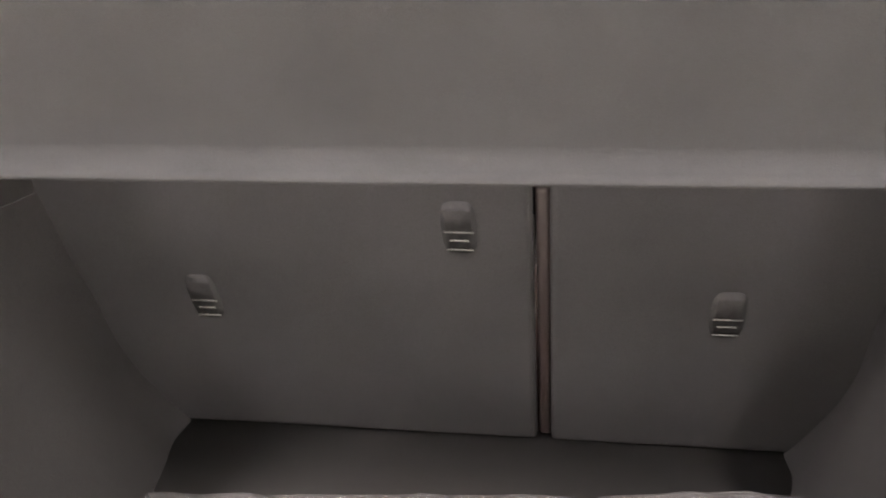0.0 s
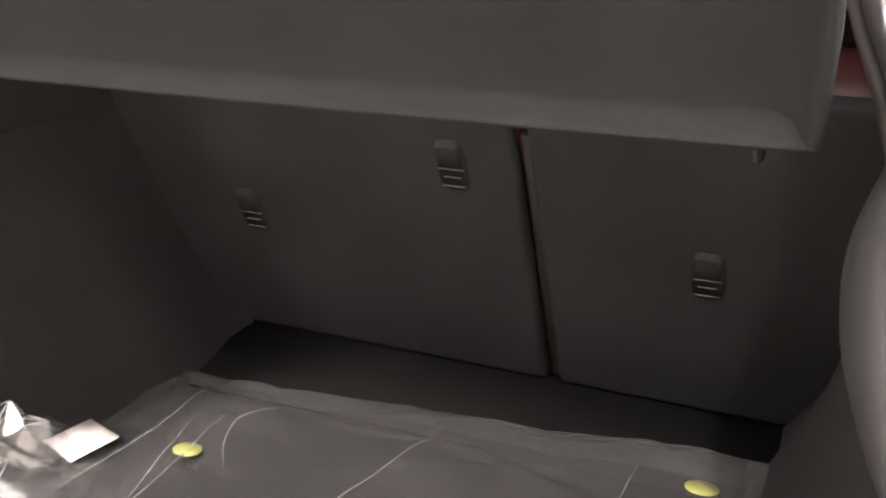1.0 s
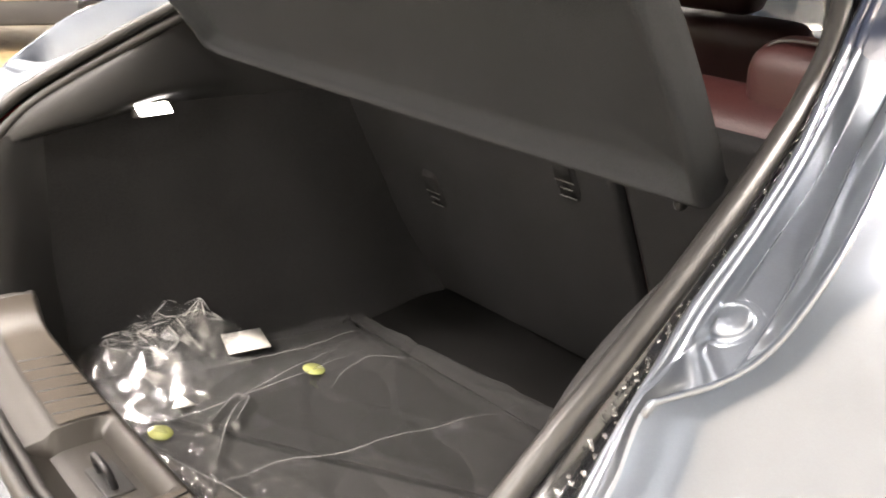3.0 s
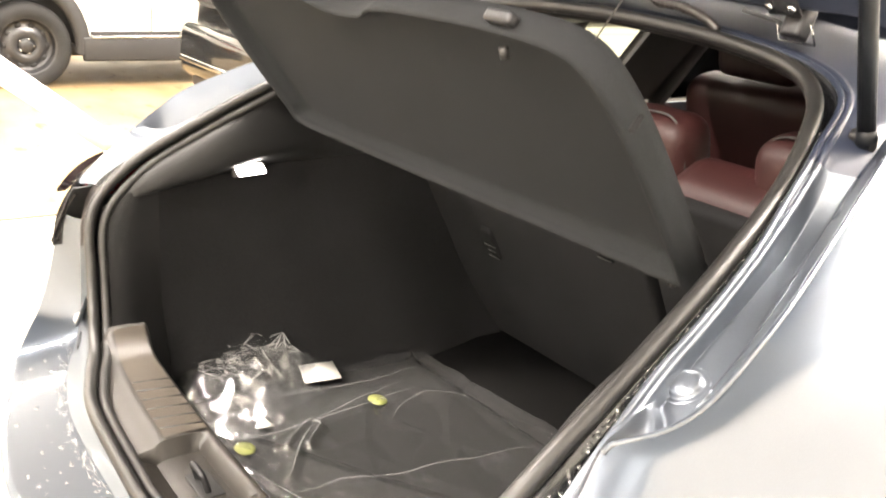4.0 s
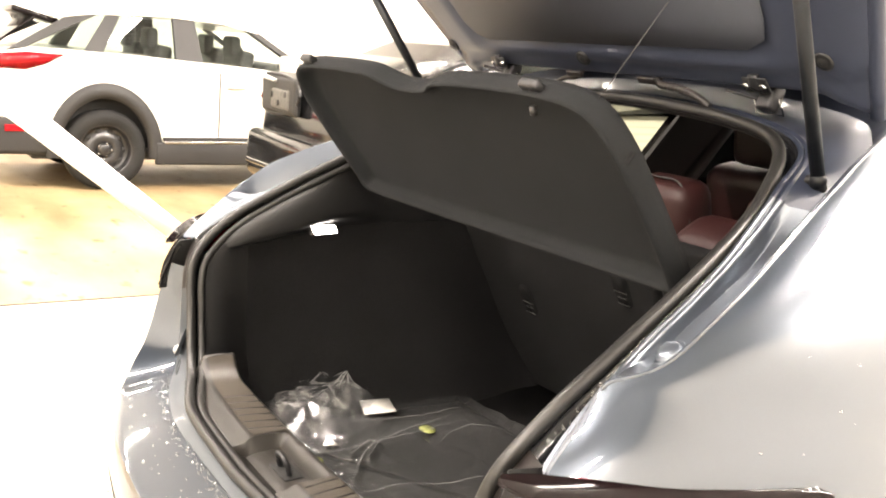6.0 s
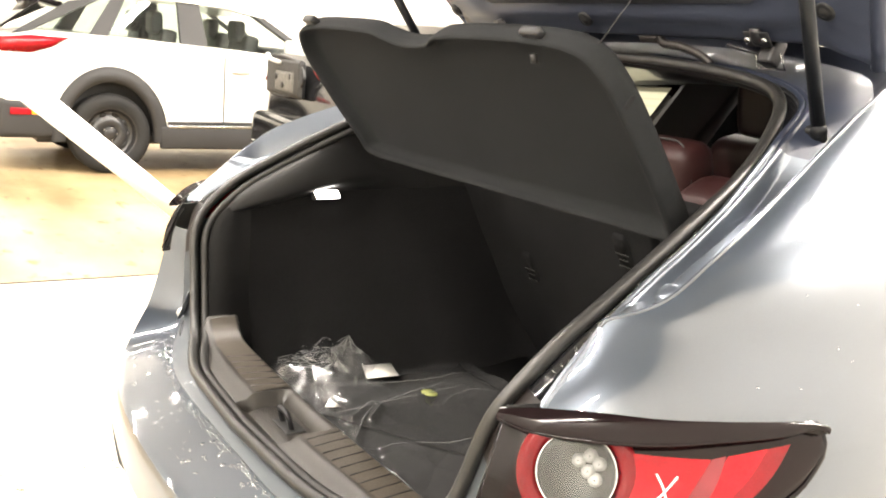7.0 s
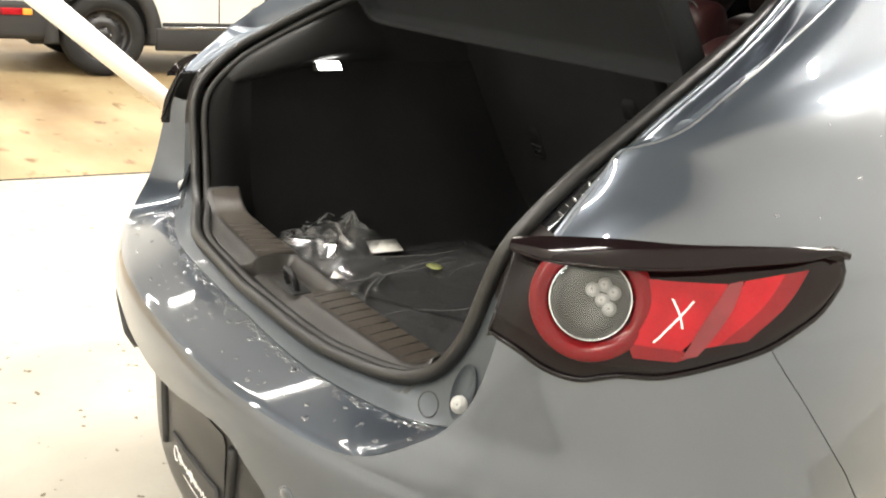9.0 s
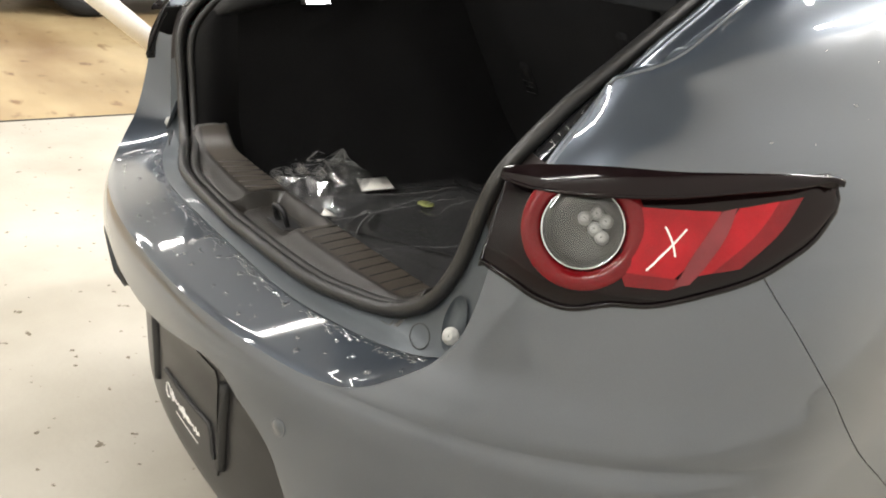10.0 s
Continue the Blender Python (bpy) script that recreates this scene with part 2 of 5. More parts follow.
def grid(rows, bm=None, closed=False, flip=False):
    """Quads between rows of points."""
    bm = bm or bmesh.new()
    vs = [[bm.verts.new(p) for p in r] for r in rows]
    for a, b in zip(vs, vs[1:]):
        k = len(a)
        for i in range(k if closed else k - 1):
            q = (a[i], a[(i + 1) % k], b[(i + 1) % k], b[i])
            try:
                bm.faces.new(q[::-1] if flip else q)
            except ValueError:
                pass
    return bm


def fair(rows, times=60):
    """Even out small waves in a net of points; its rim stays where it is."""
    a = np.array([[tuple(p) for p in r] for r in rows], float)
    for _ in range(times):
        for gain in (.5, -.46):
            d = np.zeros_like(a)
            d[1:-1, 1:-1] = (a[:-2, 1:-1] + a[2:, 1:-1] + a[1:-1, :-2] + a[1:-1, 2:]) / 4 - a[1:-1, 1:-1]
            a += gain * d
    return [[Vector(p) for p in r] for r in a]


def spline(pts, per=6, closed=False):
    """Catmull-Rom through the points."""
    pts = [Vector(p) for p in pts]
    k, out = len(pts), []
    for i in range(k if closed else k - 1):
        if closed:
            p0, p1, p2, p3 = (pts[(i + j) % k] for j in (-1, 0, 1, 2))
        else:
            p1, p2 = pts[i], pts[i + 1]
            p0 = pts[i - 1] if i else 2 * p1 - p2
            p3 = pts[i + 2] if i + 2 < k else 2 * p2 - p1
        for j in range(per):
            t = j / per
            out.append(.5 * (2*p1 + (p2 - p0)*t + (2*p0 - 5*p1 + 4*p2 - p3)*t*t + (3*p1 - p0 - 3*p2 + p3)*t**3))
    if not closed:
        out.append(pts[-1])
    return out


def tube(path, r, segs=8, closed=False, bm=None, flat=1.0, up=(0, 0, 1)):
    """A round (or flattened) rod along a path; r may be a number or a function of 0..1."""
    bm = bm or bmesh.new()
    path = [Vector(p) for p in path]
    k, rings = len(path), []
    for i, p in enumerate(path):
        a = path[(i - 1) % k] if closed or i else p
        b = path[(i + 1) % k] if closed or i < k - 1 else p
        t = (b - a).normalized()
        u = Vector(up)
        if abs(t.dot(u)) > .95:
            u = Vector((1, 0, 0)) if abs(t.x) < .9 else Vector((0, 1, 0))
        s = t.cross(u).normalized()
        w = s.cross(t)
        rad = r(i / max(1, k - 1)) if callable(r) else r
        rings.append([bm.verts.new(p + s * math.cos(2*math.pi*j/segs) * rad + w * math.sin(2*math.pi*j/segs) * rad * flat) for j in range(segs)])
    for a, b in list(zip(rings, rings[1:])) + ([(rings[-1], rings[0])] if closed else []):
        for j in range(segs):
            bm.faces.new((a[j], a[(j+1) % segs], b[(j+1) % segs], b[j]))
    if not closed:
        bm.faces.new(rings[0][::-1]); bm.faces.new(rings[-1])
    return bm


def turned(profile, segs=24, m=None, bm=None, cap=True):
    """A lathe of (radius, height) pairs round z, laid at the pose m."""
    bm = bm or bmesh.new()
    m = m or Matrix()
    rings = []
    for r, h in profile:
        rings.append([bm.verts.new(m @ Vector((r*math.cos(2*math.pi*j/segs), r*math.sin(2*math.pi*j/segs), h))) for j in range(segs)])
    for a, b in zip(rings, rings[1:]):
        for j in range(segs):
            bm.faces.new((a[j], a[(j+1) % segs], b[(j+1) % segs], b[j]))
    if cap:
        for ring, rev in ((rings[0], True), (rings[-1], False)):
            bm.faces.new(ring[::-1] if rev else ring)
    return bm


def rbox(size, m=None, bevel=.01, segs=2, bm=None, shape=None):
    """A box with rounded edges; shape(v) may push its corners about first."""
    tmp = bmesh.new()
    bmesh.ops.create_cube(tmp, size=1)
    for v in tmp.verts:
        v.co = Vector((v.co.x * size[0], v.co.y * size[1], v.co.z * size[2]))
        if shape:
            v.co = Vector(shape(v.co.copy()))
    if bevel:
        bmesh.ops.bevel(tmp, geom=list(tmp.edges), offset=bevel, segments=segs, affect="EDGES", profile=.6)
    if m:
        bmesh.ops.transform(tmp, matrix=m, verts=tmp.verts)
    if bm is None:
        return tmp
    me = bpy.data.meshes.new("tmp"); tmp.to_mesh(me); tmp.free(); bm.from_mesh(me); bpy.data.meshes.remove(me)
    return bm


def slab(outline, depth, m=None, bevel=.004, segs=2):
    """A flat outline in xy, made depth thick towards -z, edges rounded."""
    bm = bmesh.new()
    top = [bm.verts.new((x, y, 0)) for x, y in outline]
    low = [bm.verts.new((x, y, -depth)) for x, y in outline]
    k = len(top)
    bm.faces.new(top); bm.faces.new(low[::-1])
    for i in range(k):
        bm.faces.new((top[i], low[i], low[(i+1) % k], top[(i+1) % k]))
    bmesh.ops.recalc_face_normals(bm, faces=bm.faces)
    if bevel:
        rim = [e for e in bm.edges if abs(e.verts[0].co.z - e.verts[1].co.z) < 1e-6]
        bmesh.ops.bevel(bm, geom=rim, offset=bevel, segments=segs, affect="EDGES")
    if m:
        bmesh.ops.transform(bm, matrix=m, verts=bm.verts)
    return bm


def steps(a, b, k):
    return [a + (b - a) * i / (k - 1) for i in range(k)]


def mirrored(p):
    return (-p[0], p[1], p[2])


# ---- the car's skin ----
def table(rows, z):
    """Smooth value between the rows (z, value)."""
    if z <= rows[0][0]: return rows[0][1]
    for i in range(len(rows) - 1):
        if z <= rows[i + 1][0]:
            (a, va), (b, vb) = rows[i], rows[i + 1]
            ma = (vb - rows[i - 1][1]) / (b - rows[i - 1][0]) if i else (vb - va) / (b - a)
            mb = (rows[i + 2][1] - va) / (rows[i + 2][0] - a) if i + 2 < len(rows) else (vb - va) / (b - a)
            t, h = (z - a) / (b - a), b - a
            return ((2*t**3 - 3*t*t + 1) * va + (t**3 - 2*t*t + t) * h * ma
                    + (3*t*t - 2*t**3) * vb + (t**3 - t*t) * h * mb)
    return rows[-1][1]
REAR = [(.2, .08), (.28, .01), (.33, -.065), (.37, -.098), (.45, -.115), (.55, -.12), (.61, -.112), (.66, -.08), (.70, -.05), (.8, .0), (.88, .03), (.94, .06), (1.0, .12), (1.05, .162), (1.1, .222), (1.2, .465), (1.3, .70), (1.4, .90)]
WIDE = [(.2, .83), (.4, .885), (.6, .897), (.8, .887), (.88, .872), (.94, .855), (1.0, .828), (1.05, .806), (1.1, .778), (1.2, .705), (1.3, .62), (1.4, .50)]
def plan(z, th):
    """A point of the body's skin at height z; th from 0 (rear centre) to 90 (side), then on along the side."""
    yr, w = table(REAR, z), table(WIDE, z)
    n = min(3.0, max(2.3, 2.3 + (z - .62) / .24 * .7))
    length = .6 - .08 * min(1, max(0, (z - .62) / .2))
    if th >= 90: return (w, yr + length + (th - 90) * .02, z)
    s, c = math.sin(math.radians(th)), math.cos(math.radians(th))
    return (w * s ** (2 / n), yr + length * (1 - c ** (2 / n)), z)


GAP = [(.2, 100.5), (.28, 100.3), (.33, 101.7), (.4, 100.9), (.546, 94.2), (.719, 82.1), (.798, 76.3), (.853, 71.5)]          # bumper to side panel
JAMB = [(.622, 27.0), (.624, 30.0), (.629, 32.5), (.638, 34.3), (.651, 35.8), (.671, 37.5), (.69, 38.9), (.736, 40.2), (.785, 40.0), (.82, 39.6), (.86, 39.2)]   # bumper's inner edge
EDGE = [(.925, 42.8), (.98, 44.0), (1.022, 44.6), (1.033, 47.7), (1.048, 50.6), (1.070, 52.9), (1.098, 54.6), (1.128, 55.0), (1.162, 54.4), (1.20, 53.7), (1.24, 53.5), (1.28, 53.8), (1.33, 57.0)]


def skin(z, th, out=0.0):
    """plan() moved out along the skin's normal by out metres."""
    p = Vector(plan(z, th))
    if not out:
        return p
    a = Vector(plan(z, th + .5)) - Vector(plan(z, max(0, th - .5)))
    b = Vector(plan(z + .004, th)) - Vector(plan(z - .004, th))
    return p + a.cross(b).normalized() * out


UNDER = [(.18, -.014), (.2, -.032), (.225, -.043), (.26, -.046), (.40, -.046), (.46, -.046), (.50, -.062), (.56, -.088)]      # lower bumper's profile, (height, y)
def valance_at(z, th):
    p = plan(.5, abs(th))
    tuck = 1 - .05 * min(1, max(0, (.42 - z) / .2))
    return Vector((math.copysign(p[0] * tuck, th), table(UNDER, z) + p[1] - plan(.5, 0)[1], z))


# ---- room ----
def room():
    g = part("ground", grid([[(x, y, 0) for x in steps(-14, 2.3, 18)] for y in steps(-8, 13, 22)]), floor_material(), flat=True)
    tagged(g, "pale concrete workshop floor, tan and dirty past a joint", "floor", kind="structure")
    joint = part("floor_joint", rbox((.012, 20, .006), pose(-3.42, 2.5, .002), .002, 1), CLADDING)
    tagged(joint, "thin dark joint in the concrete floor", "floor joint", kind="structure")
    for name, size, at in (("wall_west", (.2, 21.4, 6), (-14.1, 2.5, 3)), ("wall_east", (.2, 21.4, 6), (2.4, 2.5, 3)),
                           ("wall_north", (16.3, .2, 6), (-5.85, 13.1, 3)), ("wall_south", (16.3, .2, 6), (-5.85, -8.1, 3))):
        w = part(name, rbox(size, pose(*at), .004, 1), WALL, flat=True)
        tagged(w, "plain white painted workshop wall", "wall", kind="structure")
    c = part("ceiling", rbox((16.7, 21.4, .2), pose(-5.85, 2.5, 6.1), .004, 1), CEILING, flat=True)
    tagged(c, "plain grey workshop ceiling", "ceiling", kind="structure")


def strip_light():
    lamp = thing("ceiling_light", "white batten light with a long fluorescent tube", "light", group="ceiling batten lights")
    part("housing", rbox((.16, 2.5, .06), pose(0, 0, -.03), .01), WALL, lamp)
    part("tube", tube([(0, -1.2, -.085), (0, 1.2, -.085)], .03, 10), TUBE_LIGHT, lamp, "glowing fluorescent tube")
    return lamp


def lights():
    first = strip_light()
    spots = [(x, y) for x in (-11.5, -2.2) for y in (-5.0, -2.2, .6, 3.4, 6.2, 9.0)]
    spots += [(x, y) for x in (-8.4, -5.3) for y in (-5.0, -2.2, 7.4, 10.2)]
    # the row at x 1.7 is added, unseen, to brighten east wall and body
    spots += [(-7.2, 2.2), (-7.2, 5.0), (-.8, 3.8), (-.45, 6.5), (1.7, -7.0), (1.7, -4.2), (1.7, 4.3), (1.7, 7.4)]
    for i, (x, y) in enumerate(spots):
        turn = 72 if (x, y) == (-.8, 3.8) else 0           # one lamp hangs across
        m = pose(x, y, 5.99, 0, 0, turn)
        if i == 0:
            first.matrix_world = m
        else:
            copy_thing(first, m)
        d = bpy.data.lights.new("tube_light", "AREA")
        d.shape, d.size, d.size_y, d.color = "RECTANGLE", .14, 2.4, (1, .965, .90)
        d.energy = LAMP_POWER * ((2.7 if y > 0 else 1.6) if x > 1 else 1.0 if x < -10 else .35 if x < -4 else 1.6)
        o = new("tube_light", d)
        o.matrix_world = pose(x, y, 5.86, 0, 0, turn)


room()
lights()

# ---- the grey hatchback ----
car = thing("hatchback_car", "grey-blue hatchback with its boot lid standing open", "car")


def both(z, th, out=0.0):
    p = skin(z, abs(th), out)
    return p if th >= 0 else Vector(mirrored(p))


HEM = [(0, .540), (6, .548), (12, .562), (17, .563), (20.2, .539), (22.9, .518), (25.3, .485), (26.5, .44), (27.3, .39), (28.5, .362), (36, .352), (60, .35), (120, .35)]      # lower edge of the paint, by angle


def lamp_axis(sgn):
    """Middle of the tail lamp's round bowl and the way it faces."""
    c, n = skin(.880, 48.9), (skin(.880, 48.9, .1) - skin(.880, 48.9)).normalized()
    n = Vector((n.x + .12, n.y, n.z - .02)).normalized()
    return (c, n) if sgn > 0 else (Vector(mirrored(c)), Vector(mirrored(n)))


def bumper():
    bm = bmesh.new()
    j0 = JAMB[0][1]
    def at(th, k):
        hem = table(HEM, abs(th))
        return both(hem + (.622 - hem) * k, th)
    ks = steps(0, 1, 30)
    grid([[at(th, k) for th in steps(-j0, j0, 121)] for k in ks], bm)
    for sgn in (1, -1):
        rows = [[at(sgn * th, k) for th in steps(j0, table(GAP, .35 + .272 * k), 36)] for k in ks]
        rows += [[both(z, sgn * th) for th in steps(table(JAMB, z), table(GAP, z), 36)] for z in (.622 + .231 * k ** 1.9 for k in steps(0, 1, 30)[1:])]
        grid(rows, bm, flip=sgn < 0)
    bmesh.ops.remove_doubles(bm, verts=bm.verts, dist=.0004)
    for sgn in (1, -1):                                      # room for the lamps' bowls
        c, n = lamp_axis(sgn)
        bmesh.ops.delete(bm, geom=[f for f in bm.faces if (f.calc_center_median() - c).cross(n).length < .050], context="FACES")
    thick(part("bumper", bm, PAINT, car, "glossy grey-blue painted rear bumper"), .012)
    low = grid([[valance_at(z, th) for th in steps(-88, 88, 121)] for z in steps(.18, .56, 39)])
    thick(part("valance", low, VALANCE, car, "dark satin lower bumper with the plate's recess"), .004)


FOOT = [(0, .016, .638), (.25, .020, .638), (.38, .040, .639), (.475, .068, .641), (.535, .096, .648), (.578, .116, .670), (.602, .128, .710), (.611, .132, .760), (.613, .134, .815), (.611, .138, .870)]


def step_pairs():
    """Matching points of the bumper's edge and of the foot of the jamb."""
    def even(pts, k):
        """k points at even distances along a line."""
        far = [0.0]
        for a, b in zip(pts, pts[1:]):
            far.append(far[-1] + (Vector(b) - Vector(a)).length)
        out, i = [], 0
        for d in steps(0, far[-1], k):
            while i < len(pts) - 2 and far[i + 1] < d:
                i += 1
            out.append(Vector(pts[i]).lerp(Vector(pts[i + 1]), (d - far[i]) / max(1e-9, far[i + 1] - far[i])))
        return out
    edge = [plan(.622, th) for th in steps(0, 27, 40)] + [plan(z, table(JAMB, z)) for z in (.622 + .253 * k ** 1.9 for k in steps(0, 1, 60)[1:])]
    return list(zip(even(edge, 76), even(spline(FOOT, 10), 76)))


def bumper_step():
    """The flat top of the bumper, between its crease and the jamb, with a hollow end."""
    rows = []
    pairs = step_pairs()
    for sgn in (-1, 1):
        for p, q in pairs if sgn > 0 else pairs[::-1][:-1]:
            side = min(1, max(0, (p.z - .622) / .03))
            row = []
            for k in (0, .03, .06, .09, .13, .17, .22, .35, .55, .8, .94, 1):
                v = p.lerp(q, k)
                lift = .003 * math.sin(math.pi * min(1, k * 8) / 2) * (1 - k) * (1 - side)
                sink = .35 * side * k * (1 - k)
                row.append((sgn * (v.x - sink * .02), v.y + sink * .05, v.z + lift - sink * .06))
            rows.append(row)
    return thick(part("bumper_step", grid(rows, flip=True), PAINT, car, "glossy wet top of the bumper"), .004)


SEAL = [(0, .044, .652), (.25, .057, .652), (.36, .082, .655), (.43, .107, .662), (.478, .121, .684), (.508, .130, .712), (.535, .137, .755),
        (.551, .141, .795), (.566, .144, .84), (.578, .155, .885), (.586, .185, .925), (.588, .240, .972), (.583, .306, 1.012), (.572, .387, 1.057),
        (.560, .46, 1.096), (.545, .528, 1.130), (.529, .590, 1.162), (.509, .655, 1.206), (.474, .722, 1.258), (.41, .77, 1.287), (.30, .80, 1.303), (.15, .818, 1.313), (0, .825, 1.317)]
OUTER = list(FOOT)
OUTER += [(.640, .168, .925), (.628, .215, .963), (.614, .278, 1.003)]
OUTER += [(.598, .345, 1.044), (.584, .43, 1.088), (.566, .515, 1.136), (.543, .585, 1.178), (.520, .655, 1.222), (.478, .755, 1.272), (.392, .80, 1.301), (.245, .827, 1.318), (.08, .842, 1.327), (0, .845, 1.328)]
RIM_Z = (.925, .98, 1.022, 1.055, 1.095, 1.14, 1.19, 1.25, 1.315)
RIM = [plan(z, table(EDGE, z)) for z in RIM_Z] + [(.465, .955, 1.352), (.25, .985, 1.378), (0, .995, 1.384)]


def flange_lines():
    """The flange's inner and outer edges, point by point."""
    inner = spline(OUTER[10:], 5)
    heights = [p.x for p in spline([(z, 0, 0) for z in RIM_Z], 5)]
    outer = [Vector(plan(z, table(EDGE, z))) for z in heights]
    return inner, outer + spline(RIM[8:] + [(-.25, .985, 1.378)], 5)[1:21]


def ramp(a, b, v):
    t = min(1, max(0, (v - a) / (b - a)))
    return t * t * (3 - 2 * t)


def flange_at(a, b, i, k):
    """A point across the flange: two ridges, a flat shelf, and a steep wall up to the body's edge."""
    in_dir = Vector((-.034, 0, 0)).lerp(Vector((-.010, -.022, 0)), ramp(29, 38, i))
    foot = b + (in_dir + Vector((0, 0, -.056 + .03 * ramp(28, 40, i)))) * (.04 + .96 * ramp(10.5, 16.5, i))
    wide = (foot - a).length
    if k < .76:
        u = k / .76
        v = a.lerp(foot, u ** 1.5)
        d = wide * u ** 1.5
        r = .0045 * (math.exp(-((d - .004) / .0022) ** 2) + math.exp(-((d - .0145) / .0024) ** 2)) * min(1, wide / .03)
        shelf = foot.z + .36 * (v.y - foot.y) + .11 * (foot.x - v.x) - .001
        v.z += (shelf - v.z) * ramp(.013, .031, d) * ramp(11, 16, i) * (1 - ramp(29, 36, i))
        return Vector((v.x + r * .2, v.y - r * .5, v.z + r * .85))
    u = (k - .76) / .24
    v = foot.lerp(b, u)
    return v + Vector((-.0045, -.001, -.003)) * math.sin(math.pi * u) * ramp(10.5, 16.5, i)


def jamb():
    """Painted frame of the opening from the sill to the lamps, and the wet channel above, coloured dark for its
    reflections.
    """
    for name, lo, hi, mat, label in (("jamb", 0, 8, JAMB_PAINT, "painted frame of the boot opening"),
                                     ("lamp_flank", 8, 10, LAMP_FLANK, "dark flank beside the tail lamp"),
                                     ("drain_channel", 10, 22, CHANNEL, "wet drain channel beside the seal, its dark reflections painted in")):
        s = spline(SEAL, 5)[lo * 5: hi * 5 + 1]
        o = spline(OUTER, 5)[lo * 5: hi * 5 + 1]
        bm = bmesh.new()
        for sgn in (1, -1):
            rows = []
            for a, b in zip(o, s):
                row = []
                for k in steps(0, 1, 9):
                    v = a.lerp(b, k)
                    dip = -.012 * math.sin(math.pi * k) ** 2 * (1 if lo > 8 else .12)
                    row.append((sgn * v.x, v.y - dip * .5, v.z + dip * .8))
                rows.append(row)
            grid(rows, bm, flip=sgn < 0)
            if lo == 8:
                thick(part(name, bm, mat, car, label), .003)
                bm = bmesh.new()
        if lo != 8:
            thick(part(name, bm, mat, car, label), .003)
        else:
            bm.free()
    c, g = flange_lines()
    def flange(sgn, lo, hi):
        return grid([[(sgn * v.x, v.y, v.z) for v in (flange_at(a, b, i, k) for k in steps(0, 1, 48))] for i, (a, b) in list(enumerate(zip(c, g)))[lo:hi + 1]], flip=sgn > 0)
    for sgn in (1, -1):
        thick(part("lid_flange", flange(sgn, 0, 34), FLANGE_PAINT, car, "painted flange of the boot opening with two ridges"), .003)
        edge = [Vector((sgn * v.x, v.y, v.z)) for v in g[9:41]]
        part("rolled_edge", tube(edge, .0028, 8), PAINT, car, "rolled edge of the body beside the flange")
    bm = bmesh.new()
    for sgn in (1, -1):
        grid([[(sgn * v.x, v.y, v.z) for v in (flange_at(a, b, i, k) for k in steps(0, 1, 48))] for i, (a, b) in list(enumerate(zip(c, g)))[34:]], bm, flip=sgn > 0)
    thick(part("hinge_gutter", bm, GUTTER, car, "gutter under the lid's hinges, the lid's shade painted into its colour"), .003)
    loop = spline(SEAL, 5)
    loop = loop + [Vector(mirrored(p)) for p in loop[-2:0:-1]]
    lift = [p + Vector((0, -.008, .008)) for p in loop]
    part("seal", tube(lift, .0105, 10, True, up=(0, -.75, .66)), RUBBER, car, "soft black rubber seal round the boot opening")
    inner = [Vector((p.x * .978, p.y + .012, p.z + .006 - .008 * min(1, max(0, (p.z - .66) / .06)))) for p in loop]
    part("seal_lip", tube(inner, .0085, 8, True, up=(0, -.75, .66)), LIP, car, "grey inner lip of the seal")


def side_panel(sgn):
    bm = bmesh.new()
    zs = steps(.2, .853, 34) + steps(.865, .915, 5) + steps(.925, .985, 7) + steps(1.0, 1.32, 42)
    rows = []
    for z in zs:
        lo = table(GAP, z) + (.13 if z > .6 else .09) if z <= .853 else (60 if z < .92 else table(EDGE, z))
        rows.append([Vector(plan(z, min(lo + (90 - lo) * k, 400) if lo < 90 else lo + .01 * k)) for k in steps(0, 1, 34)])
    cut_at = [i for i, z in enumerate(zs) if z >= .925][0]
    rows = rows[:cut_at] + fair(rows[cut_at:], 140)
    for i in range(cut_at, len(rows)):                      # the skin rolls over towards the opening
        z, lo = zs[i], table(EDGE, zs[i])
        w = ramp(.90, .97, z) * (1.5 - .8 * ramp(1.03, 1.10, z)) * (1 - ramp(1.10, 1.2, z))
        for j in range(1, 20):
            u = (rows[i][j] - rows[i][0]).length / .045
            rows[i][j] = rows[i][j] + (skin(z, lo + (90 - lo) * j / 34, .01) - skin(z, lo + (90 - lo) * j / 34)) * .40 * u * math.exp(1 - u) * w
    rows = [[Vector((sgn * p.x, p.y, p.z)) for p in r] for r in rows]
    grid(rows, bm, flip=sgn < 0)
    for cut, reach in (([i for i, z in enumerate(zs) if z <= .99], 3.45), ([i for i, z in enumerate(zs) if z >= .98], 1.22)):
        side = []
        for i in cut:
            p = rows[i][-1]
            end = reach if reach > 2 else 1.12 + (zs[i] - .98) * .5
            side.append([Vector((p.x, p.y + (max(end, p.y + .01) - p.y) * k, p.z)) for k in steps(0, 1, 8)])
        grid(side, bm, flip=sgn < 0)
    bmesh.ops.remove_doubles(bm, verts=bm.verts, dist=.0004)
    side = thick(part("side_panel", bm, PAINT, car, "smooth grey-blue side panel with a broad rear pillar"), .004)
    back = grid([[Vector((sgn * q.x, q.y, q.z)) for q in (skin(z, table(GAP, z) + d, -.012) for d in (-3, 0, 3))] for z in steps(.2, .85, 14)], flip=sgn < 0)
    part("gap_backing", back, BLACK, car)
    return side


